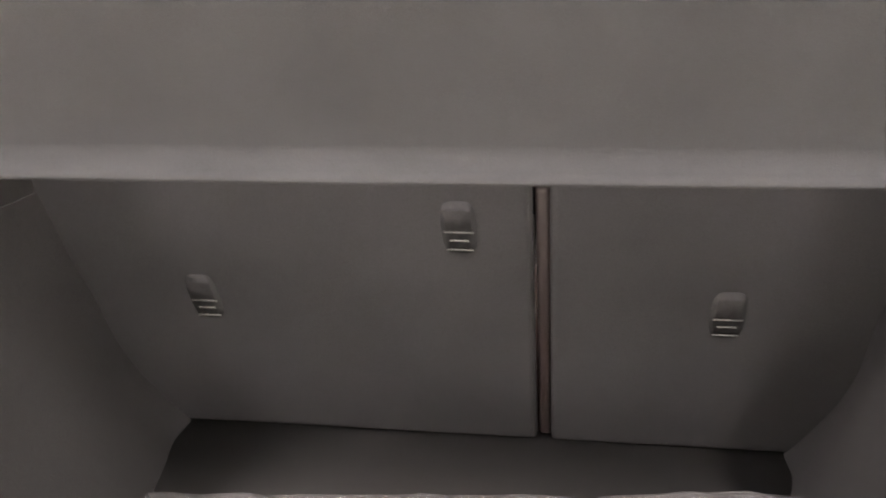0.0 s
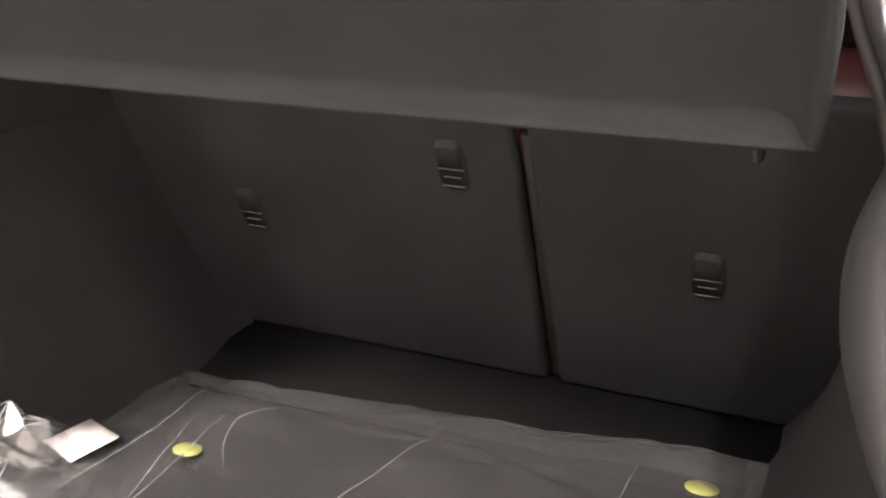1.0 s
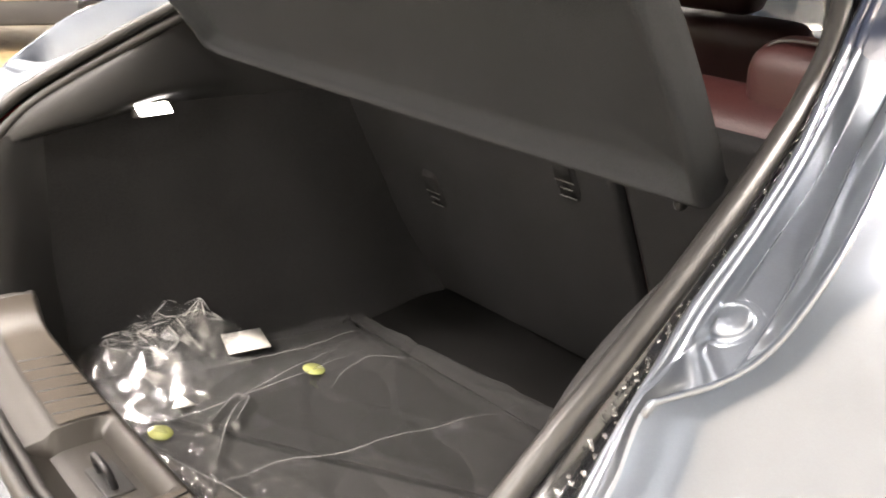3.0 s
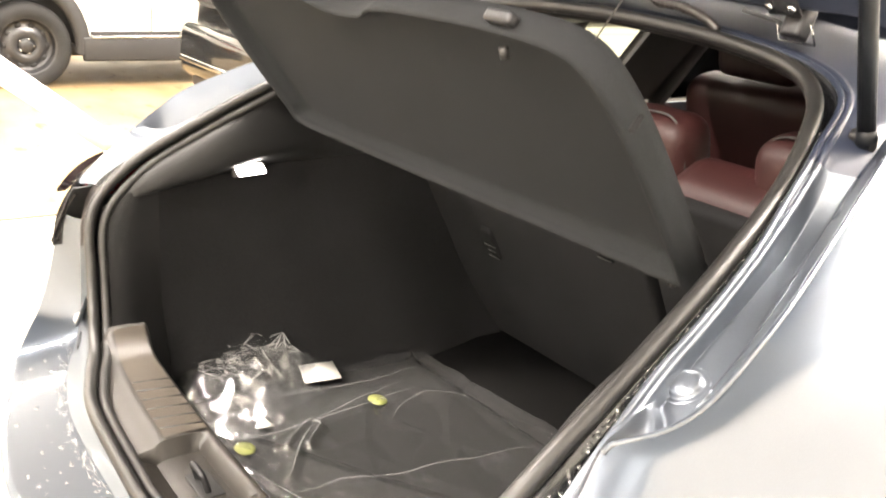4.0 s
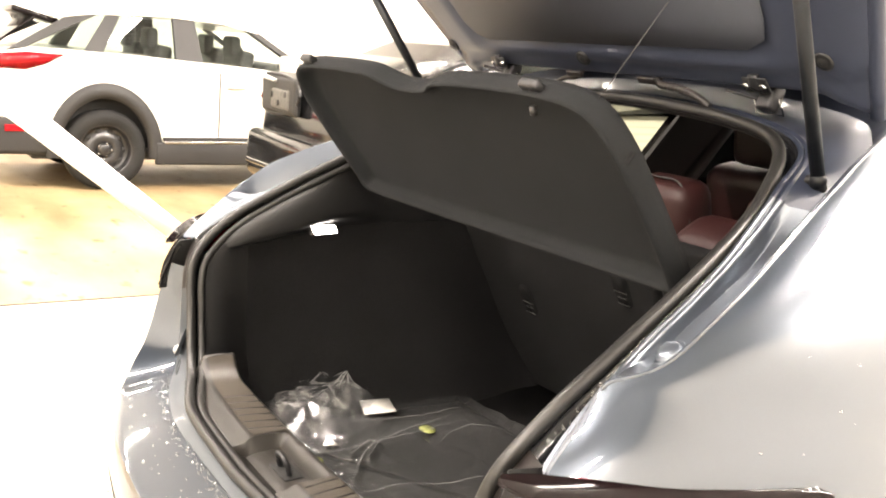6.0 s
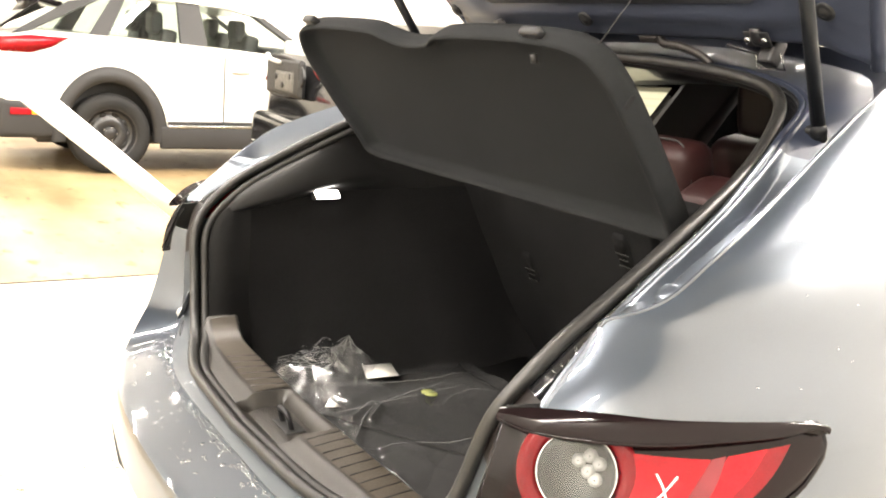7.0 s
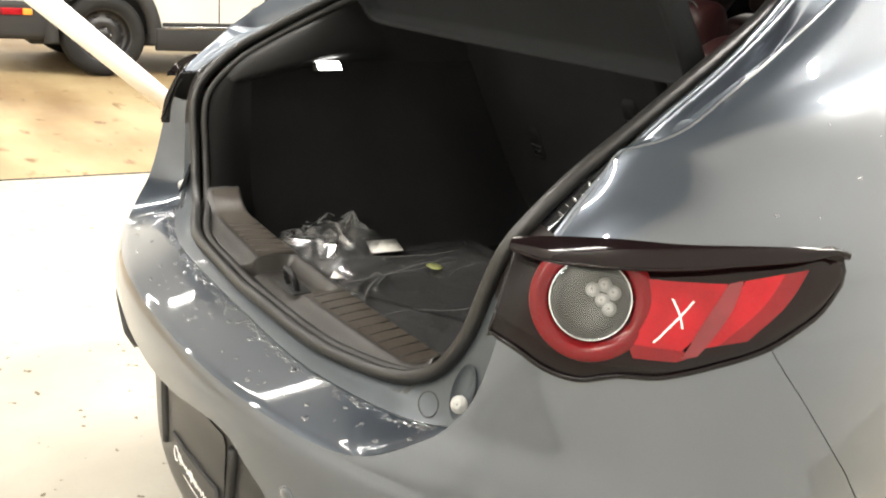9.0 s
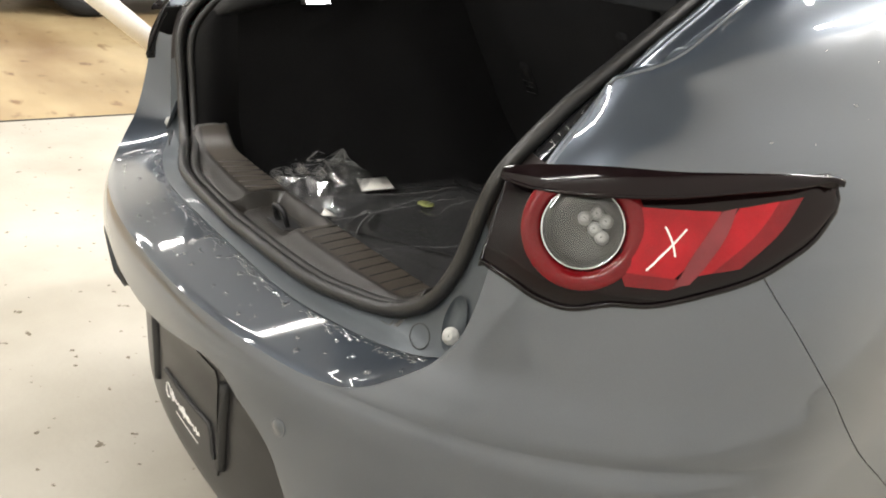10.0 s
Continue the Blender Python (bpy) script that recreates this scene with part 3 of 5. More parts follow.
def front_body():
    """Roof, bonnet and nose: the plain rest of the car."""
    rim = spline(RIM[6:], 6)
    rear = [Vector(mirrored(p)) for p in rim] + rim[-2::-1]
    rows = []
    for k in steps(0, 1, 14):
        row = []
        for p in rear:
            y = p.y + (2.75 - p.y) * k
            crown = 1.43 - .30 * (y - 1.75) ** 2 * (.35 if y < 1.75 else .30) - .115 * (abs(p.x) / .56) ** 2.4
            f = min(1, k * 5)
            row.append((p.x * (1 + .06 * f), y, p.z * (1 - f) + crown * f))
        rows.append(row)
    thick(part("roof", grid(rows), PAINT, car, "grey-blue painted roof"), .03)
    bm = bmesh.new()
    for sgn in (1, -1):
        rr = []
        for z in steps(.2, .95, 14):
            w = table(WIDE, z)
            rr.append([(sgn * w * math.cos(a) ** .6, 3.45 + .85 * math.sin(a) ** .8 * (1 - .25 * max(0, z - .5)), z) for a in steps(0, math.pi / 2, 16)])
        grid(rr, bm, flip=sgn < 0)
    thick(part("nose", bm, PAINT, car, "grey-blue rounded nose"), .004)
    rows = []
    for y in steps(2.7, 4.1, 12):
        w = .80 if y < 3.45 else .80 * math.sqrt(max(.05, 1 - ((y - 3.45) / .8) ** 2))
        rows.append([(w * k, y, 1.0 - .16 * ((y - 2.7) / 1.4) ** 1.5 - .06 * k * k) for k in steps(-1, 1, 12)])
    thick(part("bonnet", grid(rows), PAINT, car, "grey-blue bonnet"), .02)
    ws = grid([[(x * (.62 + .13 * k), 2.62 + .75 * k, 1.37 - .38 * k) for x in steps(-1, 1, 6)] for k in steps(0, 1, 5)])
    thick(part("windscreen", ws, GLASS, car, "clear windscreen"), .005).visible_shadow = False
    for sgn in (1, -1):
        for name, y0, y1, t0, t1 in (("rear_door_window", 1.16, 1.62, 1.30, 1.66), ("front_door_window", 1.95, 3.2, 1.96, 2.62)):
            w = grid([[(sgn * (.815 - .22 * k), y0 + (y1 - y0) * u + ((t0 + (t1 - t0) * u) - (y0 + (y1 - y0) * u)) * k, 1.0 + .31 * k) for u in steps(0, 1, 4)] for k in steps(0, 1, 4)])
            thick(part(name, w, GLASS, car, "clear side window"), .004).visible_shadow = False
        rows = [[(sgn * (.812 - .22 * k), y, 1.0 + .31 * k) for y in (1.64 + .03 * k, 1.72, 1.84, 1.94)] for k in steps(0, 1, 4)]
        thick(part("door_pillar", grid(rows), TRIM_DARK, car, "wide dark pillar between the doors"), .03)
        for y0, y1 in ((1.06, 1.30), (1.90, 1.92), (3.25, 2.68)):
            pil = tube([(sgn * .815, y0, .99), (sgn * .70, (y0 + y1) / 2, 1.17), (sgn * .60, y1, 1.32)], .035, 6, flat=.7)
            part("window_pillar", pil, BLACK, car)
    # added sheet in place of the bright view outside the far window
    sheet = grid([[(-(.812 - .22 * k) + .006, y, 1.0 + .31 * k) for y in steps(1.38 + .03 * k, 1.585 + .03 * k, 4)] for k in steps(.30, .80, 4)])
    thick(part("outside_view_sheet", sheet, VIEW_SHEET, car, "added pale sheet for the bright view through the far rear window"), .001).visible_shadow = False
    part("underbody", rbox((1.5, 3.9, .12), pose(0, 2.2, .27), .03), BLACK, car)
    part("cabin_floor", rbox((1.5, 2.3, .04), pose(0, 2.25, .42), .01), CARPET, car)
    part("dashboard", rbox((1.4, .5, .35), pose(0, 3.1, .82), .1, 3), BLACK, car)


def wheel(parent, at, r=.325, width=.2, spokes=False, rim_mat=None, sgn=1):
    """Tyre, pressed steel rim and bolts; the axle lies along x and faces sgn."""
    m = pose(*at) @ Matrix.Rotation(radians(90 * sgn), 4, "Y")
    hub = part("wheel", turned([(.05, -width * .2), (.06, width * .30), (.035, width * .36), (0.001, width * .36)], 20, m, cap=False), rim_mat or RIM_BLACK, parent)
    prof = [(r * .63, -width / 2), (r * .72, -width * .52), (r * .9, -width * .5), (r * .985, -width * .38), (r, -width * .2), (r, width * .2),
            (r * .985, width * .38), (r * .93, width * .49), (r * .80, width * .53), (r * .66, width * .48), (r * .62, width * .40)]
    part("tyre", turned(prof, 48, m, cap=False), TYRE, hub, "worn black tyre")
    prof = [(r * .65, width * .47), (r * .62, width * .46), (r * .60, width * .30), (r * .56, width * .12), (r * .46, width * .10), (r * .40, width * .22),
            (r * .24, width * .26), (r * .20, width * .18), (.001, width * .18)]
    part("rim", turned(prof, 48, m, cap=False), rim_mat or RIM_BLACK, hub, "black pressed steel rim")
    for k in range(5):
        a = 2 * math.pi * k / 5 + .3
        nut = turned([(.011, 0), (.011, .02), (.006, .024)], 6, m @ pose(math.cos(a) * r * .17, math.sin(a) * r * .17, width * .2))
        part("wheel_nut", nut, CHROME, hub)
    for k in range(10):
        a = 2 * math.pi * (k + .5) / 10
        hole = rbox((.03, .045, .012), m @ Matrix.Rotation(a, 4, "Z") @ pose(r * .47, 0, width * .125), .004, 1)
        part("rim_slot", hole, BLACK, hub)
    return hub


bumper()
bumper_step()
jamb()
side_panel(1)
side_panel(-1)
front_body()
for sx in (1, -1):
    for wy in (.78, 3.5):
        wheel(car, (sx * .76, wy, .325), sgn=sx)


# tail lamps
TOP = [(38.6, .919), (42.8, .928), (49.9, .936), (58, .940), (64.8, .944), (71.9, .946), (76, .945), (78, .938), (78.8, .925)]
LOW = [(38.6, .822), (42.2, .812), (46.1, .799), (50.1, .796), (54.3, .809), (58.8, .814), (65.1, .832), (71, .851), (74.8, .871), (77.2, .889), (78.8, .915)]
WING = [(38.6, .908), (43, .905), (52.4, .912), (59, .919), (64.9, .927), (72.5, .935), (76, .940), (78.8, .925)]


def patch(lo, hi, t0, t1, out, sgn, cols=36, rows=8, bulge=0.0):
    pts = []
    for k in steps(0, 1, rows):
        row = []
        for th in steps(t0, t1, cols):
            a, b = lo(th), hi(th)
            p = skin(a + (b - a) * k, th, out + bulge * math.sin(math.pi * min(1, max(0, k))) ** .5)
            row.append((sgn * p.x, p.y, p.z))
        pts.append(row)
    return grid(pts, flip=sgn < 0)


def tail_lamp(sgn, marked):
    low, top, wing = (lambda t: table(LOW, t)), (lambda t: table(TOP, t)), (lambda t: table(WING, t))
    c, n = lamp_axis(sgn)
    def holed(bm):
        bmesh.ops.delete(bm, geom=[f for f in bm.faces if (f.calc_center_median() - c).cross(n).length < .0475], context="FACES")
        return bm
    lamp = thick(part("tail_lamp", holed(patch(low, top, 38.7, 78.7, .002, sgn, 90, 24, .004)), BLACK_GLOSS, car, "smoked red and clear tail lamp"), .012)
    wall = grid([[(sgn * (p.x - .004 + d * .25), p.y + d, p.z) for d in (-.003, 0, .02, .05)] for p in (skin(z, 38.8) for z in steps(.815, .925, 8))], flip=sgn > 0)
    thick(part("lamp_side", wall, BLACK, lamp, "black side wall of the lamp"), .003)
    smoke = holed(patch(lambda t: low(t) + .013, lambda t: max(low(t) + .0135, wing(t) + .004), 41.6, 77.6, .0085, sgn, 80, 20, .002))
    thick(part("smoked_lens", smoke, RED_DARK, lamp, "smoked dark red lens"), .003)
    edge = [skin(low(t), t, .003) for t in steps(38.7, 78.7, 50)] + [skin(top(t), t, .003) for t in steps(78.7, 38.7, 50)]
    part("gasket", tube([(sgn * p.x, p.y, p.z) for p in edge], .0035, 6, True), BLACK_GLOSS, lamp)
    thick(part("wing", patch(wing, lambda t: top(t) - .001, 38.7, 77.2, .024, sgn, 60, 5, .002), BROW, lamp, "gloss black brow over the lamp"), .014)
    lip = [skin(wing(t) + .001, t, .0225) for t in steps(38.9, 77.0, 50)]
    part("wing_lip", tube([(sgn * p.x, p.y, p.z) for p in lip], .0026, 8), BROW, lamp, "rounded lower lip of the brow")
    e = 0 if sgn > 0 else -.017
    m = Matrix.Translation(c + n * (.0075 + e)) @ n.to_track_quat("Z", "Y").to_matrix().to_4x4()
    part("ring", turned([(.0655, -.01), (.066, .004), (.063, .0065), (.057, .0085), (.049, .007), (.0445, 0), (.0445, -.01)], 48, m, cap=False), RED_LENS, lamp, "red glowing ring lens")
    part("bezel", turned([(.0448, .002), (.0440, .0075), (.0427, .0078), (.0422, .002), (.0427, -.006)], 48, m, cap=False), CHROME, lamp, "thin bright ring")
    part("bowl", turned([(.0427, .004), (.041, -.012), (.037, -.026), (.030, -.034), (.001, -.038)], 40, m, cap=False), BOWL, lamp, "grey reflector bowl")
    for k, (dx, dy) in enumerate(((-.002, .012), (.010, .019), (.021, .012), (.010, .002), (.019, -.006))):
        led = turned([(.0080, 0), (.0080, .012), (.0066, .013), (.0060, .018), (.0035, .0195), (.001, .0195)], 14, m @ pose(dx, dy, -.034), cap=False)
        part("led_lens", led, LED, lamp, "clear plastic LED lens")
    part("lens", turned([(.0432, .005), (.030, .0080), (.001, .0088)], 40, m, cap=False), LENS, lamp, "clear round lens").visible_shadow = False
    def slanted(pts, out, cols, rows):
        """A patch between four corners (height, angle): low left, low right, top right, top left, with bowed sides."""
        (za, ta), (zb, tb), (zc, tc), (zd, td) = pts
        net = []
        for k in steps(0, 1, rows):
            row = []
            for u in steps(0, 1, cols):
                z = (za + (zb - za) * u) * (1 - k) + (zd + (zc - zd) * u) * k
                t = (ta + (tb - ta) * u) * (1 - k) + (td + (tc - td) * u) * k + .9 * u * math.sin(math.pi * k)
                p = skin(min(z, wing(t) - .003), t, out)
                row.append((sgn * p.x, p.y, p.z))
            net.append(row)
        return grid(net, flip=sgn < 0)
    for name, pts, out, mat, label in (
            ("turn_lens", ((.846, 54.9), (.846, 60.6), (.912, 64.0), (.908, 54.9)), .0132, RED_BRIGHT, "bright red lens"),
            ("turn_lens_foot", ((.832, 55.4), (.834, 60.2), (.846, 60.9), (.846, 54.4)), .0128, RED_DEEP, "deep red foot of the lens"),
            ("fold", ((.838, 60.7), (.842, 62.4), (.916, 65.7), (.912, 64.1)), .0142, RED_FOLD, "translucent red fold between the lenses"),
            ("side_lens", ((.850, 62.6), (.855, 64.8), (.924, 70.6), (.916, 66.0)), .0130, RED_BRIGHT, "bright red side lens"),
            ("side_lens_end", ((.855, 64.9), (.860, 68.0), (.928, 73.4), (.924, 70.7)), .0126, RED_DEEP, "deep red end of the side lens")):
        thick(part(name, slanted(pts, out + e, 26, 10), mat, lamp, label), .003)
    if marked:
        bm = bmesh.new()
        for a, b in (((58.1, .893), (60.1, .866)), ((60.6, .893), (57.2, .851))):
            tube([skin(a[1] + (b[1] - a[1]) * k, a[0] + (b[0] - a[0]) * k + .25 * math.sin(k * 3), .0132) for k in steps(0, 1, 8)], .0011, 6, bm=bm)
        part("crayon_cross", bm, WHITE_MARK, lamp, "white crayon cross drawn on the lens")


tail_lamp(1, True)
tail_lamp(-1, False)


# number board, sensors, plugs
def bumper_details():
    def on_board(x, z, out=.004):
        t = math.degrees(math.asin(min(1, abs(x) / .89) ** 1.15))
        return Vector((x, valance_at(z, t).y - out, z))
    board = thick(part("number_board", grid([[on_board(x, z, .003) for x in steps(-.152, .152, 25)] for z in steps(.272, .47, 13)]), VALANCE, car, "dark dealer panel in the bumper's recess"), .003)
    part("emblem", tube([on_board(-.092 + .014 * math.cos(a), .309 + .014 * math.sin(a)) for a in steps(0, 2 * math.pi * 23 / 24, 24)], .0012, 6, True), WHITE_MARK, board, "round white emblem")
    wave = [on_board(-.072 + .150 * k, .310 + .010 * math.sin(k * 95 + 3 * math.sin(k * 11)) * (1.25 if k < .08 or .42 < k < .52 else .45 + .2 * math.sin(k * 23))) for k in steps(0, 1, 90)]
    part("lettering", tube(wave, .0011, 5), WHITE_MARK, board, "white scribbled line of lettering")
    part("underline", tube([on_board(x, .289) for x in (-.045, 0, .07)], .0008, 5), WHITE_MARK, board)
    top = [on_board(x, z) for x, z in ((-.104, .346), (-.03, .349), (.05, .354), (.128, .359), (.136, .340), (.140, .312), (.150, .304))]
    part("board_slot", tube(top, .0055, 6, flat=.7), BLACK, board, "black slot over the lettering")
    for sx in (-1, 1):
        slot = [valance_at(z, sx * th) for z, th in zip(steps(.462, .296, 9), steps(9.3, 8.6, 9))]
        part("recess_slot", tube([p + Vector((0, -.001, 0)) for p in slot], .011, 8, flat=.9), BLACK, car, "black slot beside the plate")
        rim = [both(table(HEM, t) + .001, sx * t, -.016) for t in steps(15, 28.6, 18)]
        part("recess_edge", tube(rim, .008, 6), BLACK, car)
    for sx in (-1, 1):
        for th in (26.4, 55):
            c, o = skin(.537, th, 0), skin(.537, th, .1)
            n = (o - c).normalized()
            if sx < 0:
                c, n = Vector(mirrored(c)), Vector(mirrored(n))
            mm = Matrix.Translation(c) @ n.to_track_quat("Z", "Y").to_matrix().to_4x4()
            s = part("parking_sensor", turned([(.0125, -.002), (.0135, .0012), (.0120, .0012), (.0115, .0003), (.0105, .0014), (.001, .0018)], 24, mm, cap=False), PAINT, car, "round parking sensor")
    for sx in (-1, 1):
        n = Vector((.25 * sx, -.93, .28)).normalized()
        mm = Matrix.Translation((sx * .513, .098, .668)) @ n.to_track_quat("Z", "Y").to_matrix().to_4x4()
        part("round_plug", tube([mm @ Vector((.0165 * math.cos(a), .0165 * math.sin(a), .0015)) for a in steps(0, 2 * math.pi * 23 / 24, 24)], .0009, 5, True), BLACK, car, "thin round outline of a plug in the jamb")
        n = Vector((.35 * sx, -.85, .35)).normalized()
        mm = Matrix.Translation((sx * .562, .116, .704)) @ n.to_track_quat("Z", "Y").to_matrix().to_4x4()
        part("bolt_recess", turned([(.026, .003), (.024, .001), (.020, -.004), (.001, -.005)], 24, mm @ Matrix.Diagonal((.62, 1.4, 1, 1)), cap=False), JAMB_PAINT, car)
        part("white_bolt", turned([(.0115, 0), (.0115, .004), (.008, .005), (.007, .008), (.0045, .009), (.001, .0075)], 18, mm @ pose(0, -.016, .001), cap=False), MILKY, car, "white plastic bolt head")
        c, g = flange_lines()
        i, k = min(((i, k) for i in range(12, 26) for k in steps(.4, .72, 20)), key=lambda q: (flange_at(c[q[0]], g[q[0]], *q) - Vector((.622, .371, 1.04))).length)
        at = flange_at(c[i], g[i], i, k)
        n = (flange_at(c[i], g[i], i, k + .03) - at).cross(flange_at(c[i + 1], g[i + 1], i + 1, k) - at).normalized()
        n = Vector((sx * n.x, n.y, n.z)) * (1 if n.z > 0 else -1)
        mm = Matrix.Translation((sx * at.x, at.y, at.z)) @ n.to_track_quat("Z", "Y").to_matrix().to_4x4()
        part("bump_stop", turned([(.028, -.004), (.026, .001), (.0235, .0035), (.021, .0025), (.019, .0022), (.0175, .006), (.015, .0085), (.009, .0095), (.001, .0098)], 32, mm, cap=False), FLANGE_PAINT, car, "round bump stop for the lid")


bumper_details()

# ---- boot ----
def wall_x(y, z):
    """Half width inside the boot."""
    x = .575 - .075 * max(0, (.72 - z) / .22) ** 1.6
    arch = max(0, 1 - ((y - .72) / .30) ** 2) * max(0, 1 - ((z - .5) / .34) ** 2)
    return x - .05 * arch


def ledge(y):
    return .895 + .19 * min(max(0, y - .15), .33) + .02 * max(0, y - .48)


def boot():
    part("boot_floor", slab([(-.60, .19), (.60, .19), (.60, 1.14), (-.60, 1.14)], .02, pose(0, 0, .50), .004), FLOOR_FELT, car, "dark grey carpeted boot floor")
    for sx in (-1, 1):
        rows = [[(sx * wall_x(y, .49 + (ledge(y) - .49) * k), y, .49 + (ledge(y) - .49) * k) for y in steps(.22, 1.10, 28)] for k in steps(0, 1, 18)]
        thick(part("side_carpet", grid(rows, flip=sx > 0), CARPET, car, "black felt side lining of the boot"), .006)
        seal = spline(SEAL, 5)[10 * 5: 17 * 5 + 1]
        low = [Vector((sx * (wall_x(y, ledge(y)) + .004), y, ledge(y) - .004)) for y in steps(.165, .99, len(seal))]
        rows = []
        for a, b in zip(low, seal):
            b = Vector((sx * (b.x - .006), b.y + .012, b.z - .006))
            swell = .058 * max(0, 1 - ((a.y - .42) / .25) ** 2)
            rows.append([a.lerp(b, k) - Vector((sx * swell * ramp(0, .3, k) * math.sin(math.pi * k) ** .4 * (1 - .25 * k), 0, -.45 * swell * math.sin(math.pi * k) ** .6 * k)) for k in steps(0, 1, 15)])
        thick(part("upper_trim", grid(rows, flip=sx < 0), TRIM_DARK, car, "grained grey plastic upper side trim"), .004)
        seal = spline(SEAL, 5)[3 * 5: 10 * 5 + 1]
        seal = [Vector((seal[0].x, seal[0].y + .05, .50))] + seal
        rows = []
        for b in seal:
            a = Vector((sx * (wall_x(.27, b.z) + .004), .27, b.z))
            b = Vector((sx * (b.x - .004), b.y + .010, b.z))
            rows.append([b.lerp(a, k) - Vector((sx * .024 * math.sin(math.pi * k) * (1 - k), 0, 0)) for k in steps(0, 1, 10)])
        thick(part("corner_trim", grid(rows, flip=sx < 0), CORNER, car, "dark grained plastic corner trim"), .004)
    # lamp in the left lining
    m = pose(-.557, .446, .954, 0, 0, 0) @ Matrix.Rotation(radians(90), 4, "Y") @ Matrix.Rotation(radians(-10), 4, "X")
    lamp = part("boot_lamp", rbox((.026, .074, .012), m, .004), TRIM, car, "small lit lamp in the side lining")
    part("boot_lamp_lens", rbox((.020, .064, .010), m @ pose(0, 0, .006), .004, 3, shape=lambda v: (v.x, v.y + v.x * .5, v.z)), BOOT_LIGHT, lamp, "glowing white lens")


def sill():
    """Ribbed load-sill cover with the striker's notch."""
    def height(x):
        notch = min(1, max(0, (.100 - abs(x + .006)) / .012))
        return rim(x) - .026 * notch * notch * (3 - 2 * notch)
    def rim(x): return .668 + .040 * max(0, (abs(x) - .375) / .085) ** 2.4
    def front(x): return .108 + .030 * (abs(x) / .46) ** 2.2
    def rear(x): return .188 + .015 * (abs(x) / .46) ** 2.2
    rows = []
    for x in sorted(steps(-.46, .46, 121) + [-.1065, -.0935, .0815, .0945]):
        h, b, f, r = height(x), rim(x), front(x), rear(x)
        low = min(h, .668)
        rows.append([(x, f - .050, .650), (x, f - .046, .655), (x, f - .014, min(low - .006, .658) + (h - low) * .7), (x, f - .004, h - .002), (x, f + .003, h), (x, (f + r) / 2, h + .001),
                     (x, r - .026, h), (x, r - .014, b - .002), (x, r - .006, b), (x, r, b - .004), (x, r + .004, b - .02), (x, r + .006, .50)])
    body = sharp(thick(part("sill_cover", grid(rows, flip=True), TRIM_LIGHT, car, "ribbed grey plastic load-sill cover"), .003, -1), 50)
    for side, xs in ((1, steps(.098, .455, 61)), (-1, steps(-.112, -.455, 61))):
        tread = []
        for x in xs:
            f, r, h = front(x), rear(x), height(x) + .0014
            tread.append([(x, f + .005, h), (x, (f + r) / 2, h + .001), (x, r - .007, h)])
        part("tread", grid(tread, flip=side > 0), TREAD, body, "tread of the load sill, the tan light on its top painted in")
    for side, xs in ((1, steps(.112, .400, 11)), (-1, steps(-.135, -.30, 6))):
        for x in xs:
            f, r = front(x), rear(x)
            part("rib", rbox((.0034, r - f - .012, .003), pose(x, (f + r) / 2, height(x) + .0016, 0, 0, 9 * side), .001, 1), BLACK, body)
    y, z = .132, .641
    loop = spline([(-.020, y, z), (-.021, y - .006, z + .022), (-.013, y - .010, z + .034), (.013, y - .010, z + .034), (.021, y - .006, z + .022), (.020, y, z)], 4)
    st = part("striker", tube(loop, .005, 8), STEEL, car, "dark steel striker loop")
    part("striker_plate", rbox((.070, .036, .006), pose(0, y + .002, z + .0015), .002), BLACK, st)


LEAN = 28.0
def seat_point(x, z, off=0.0):
    a = radians(LEAN)
    return Vector((x, 1.075 - (z - .55) * math.tan(a) - off * math.cos(a), z - off * math.sin(a)))


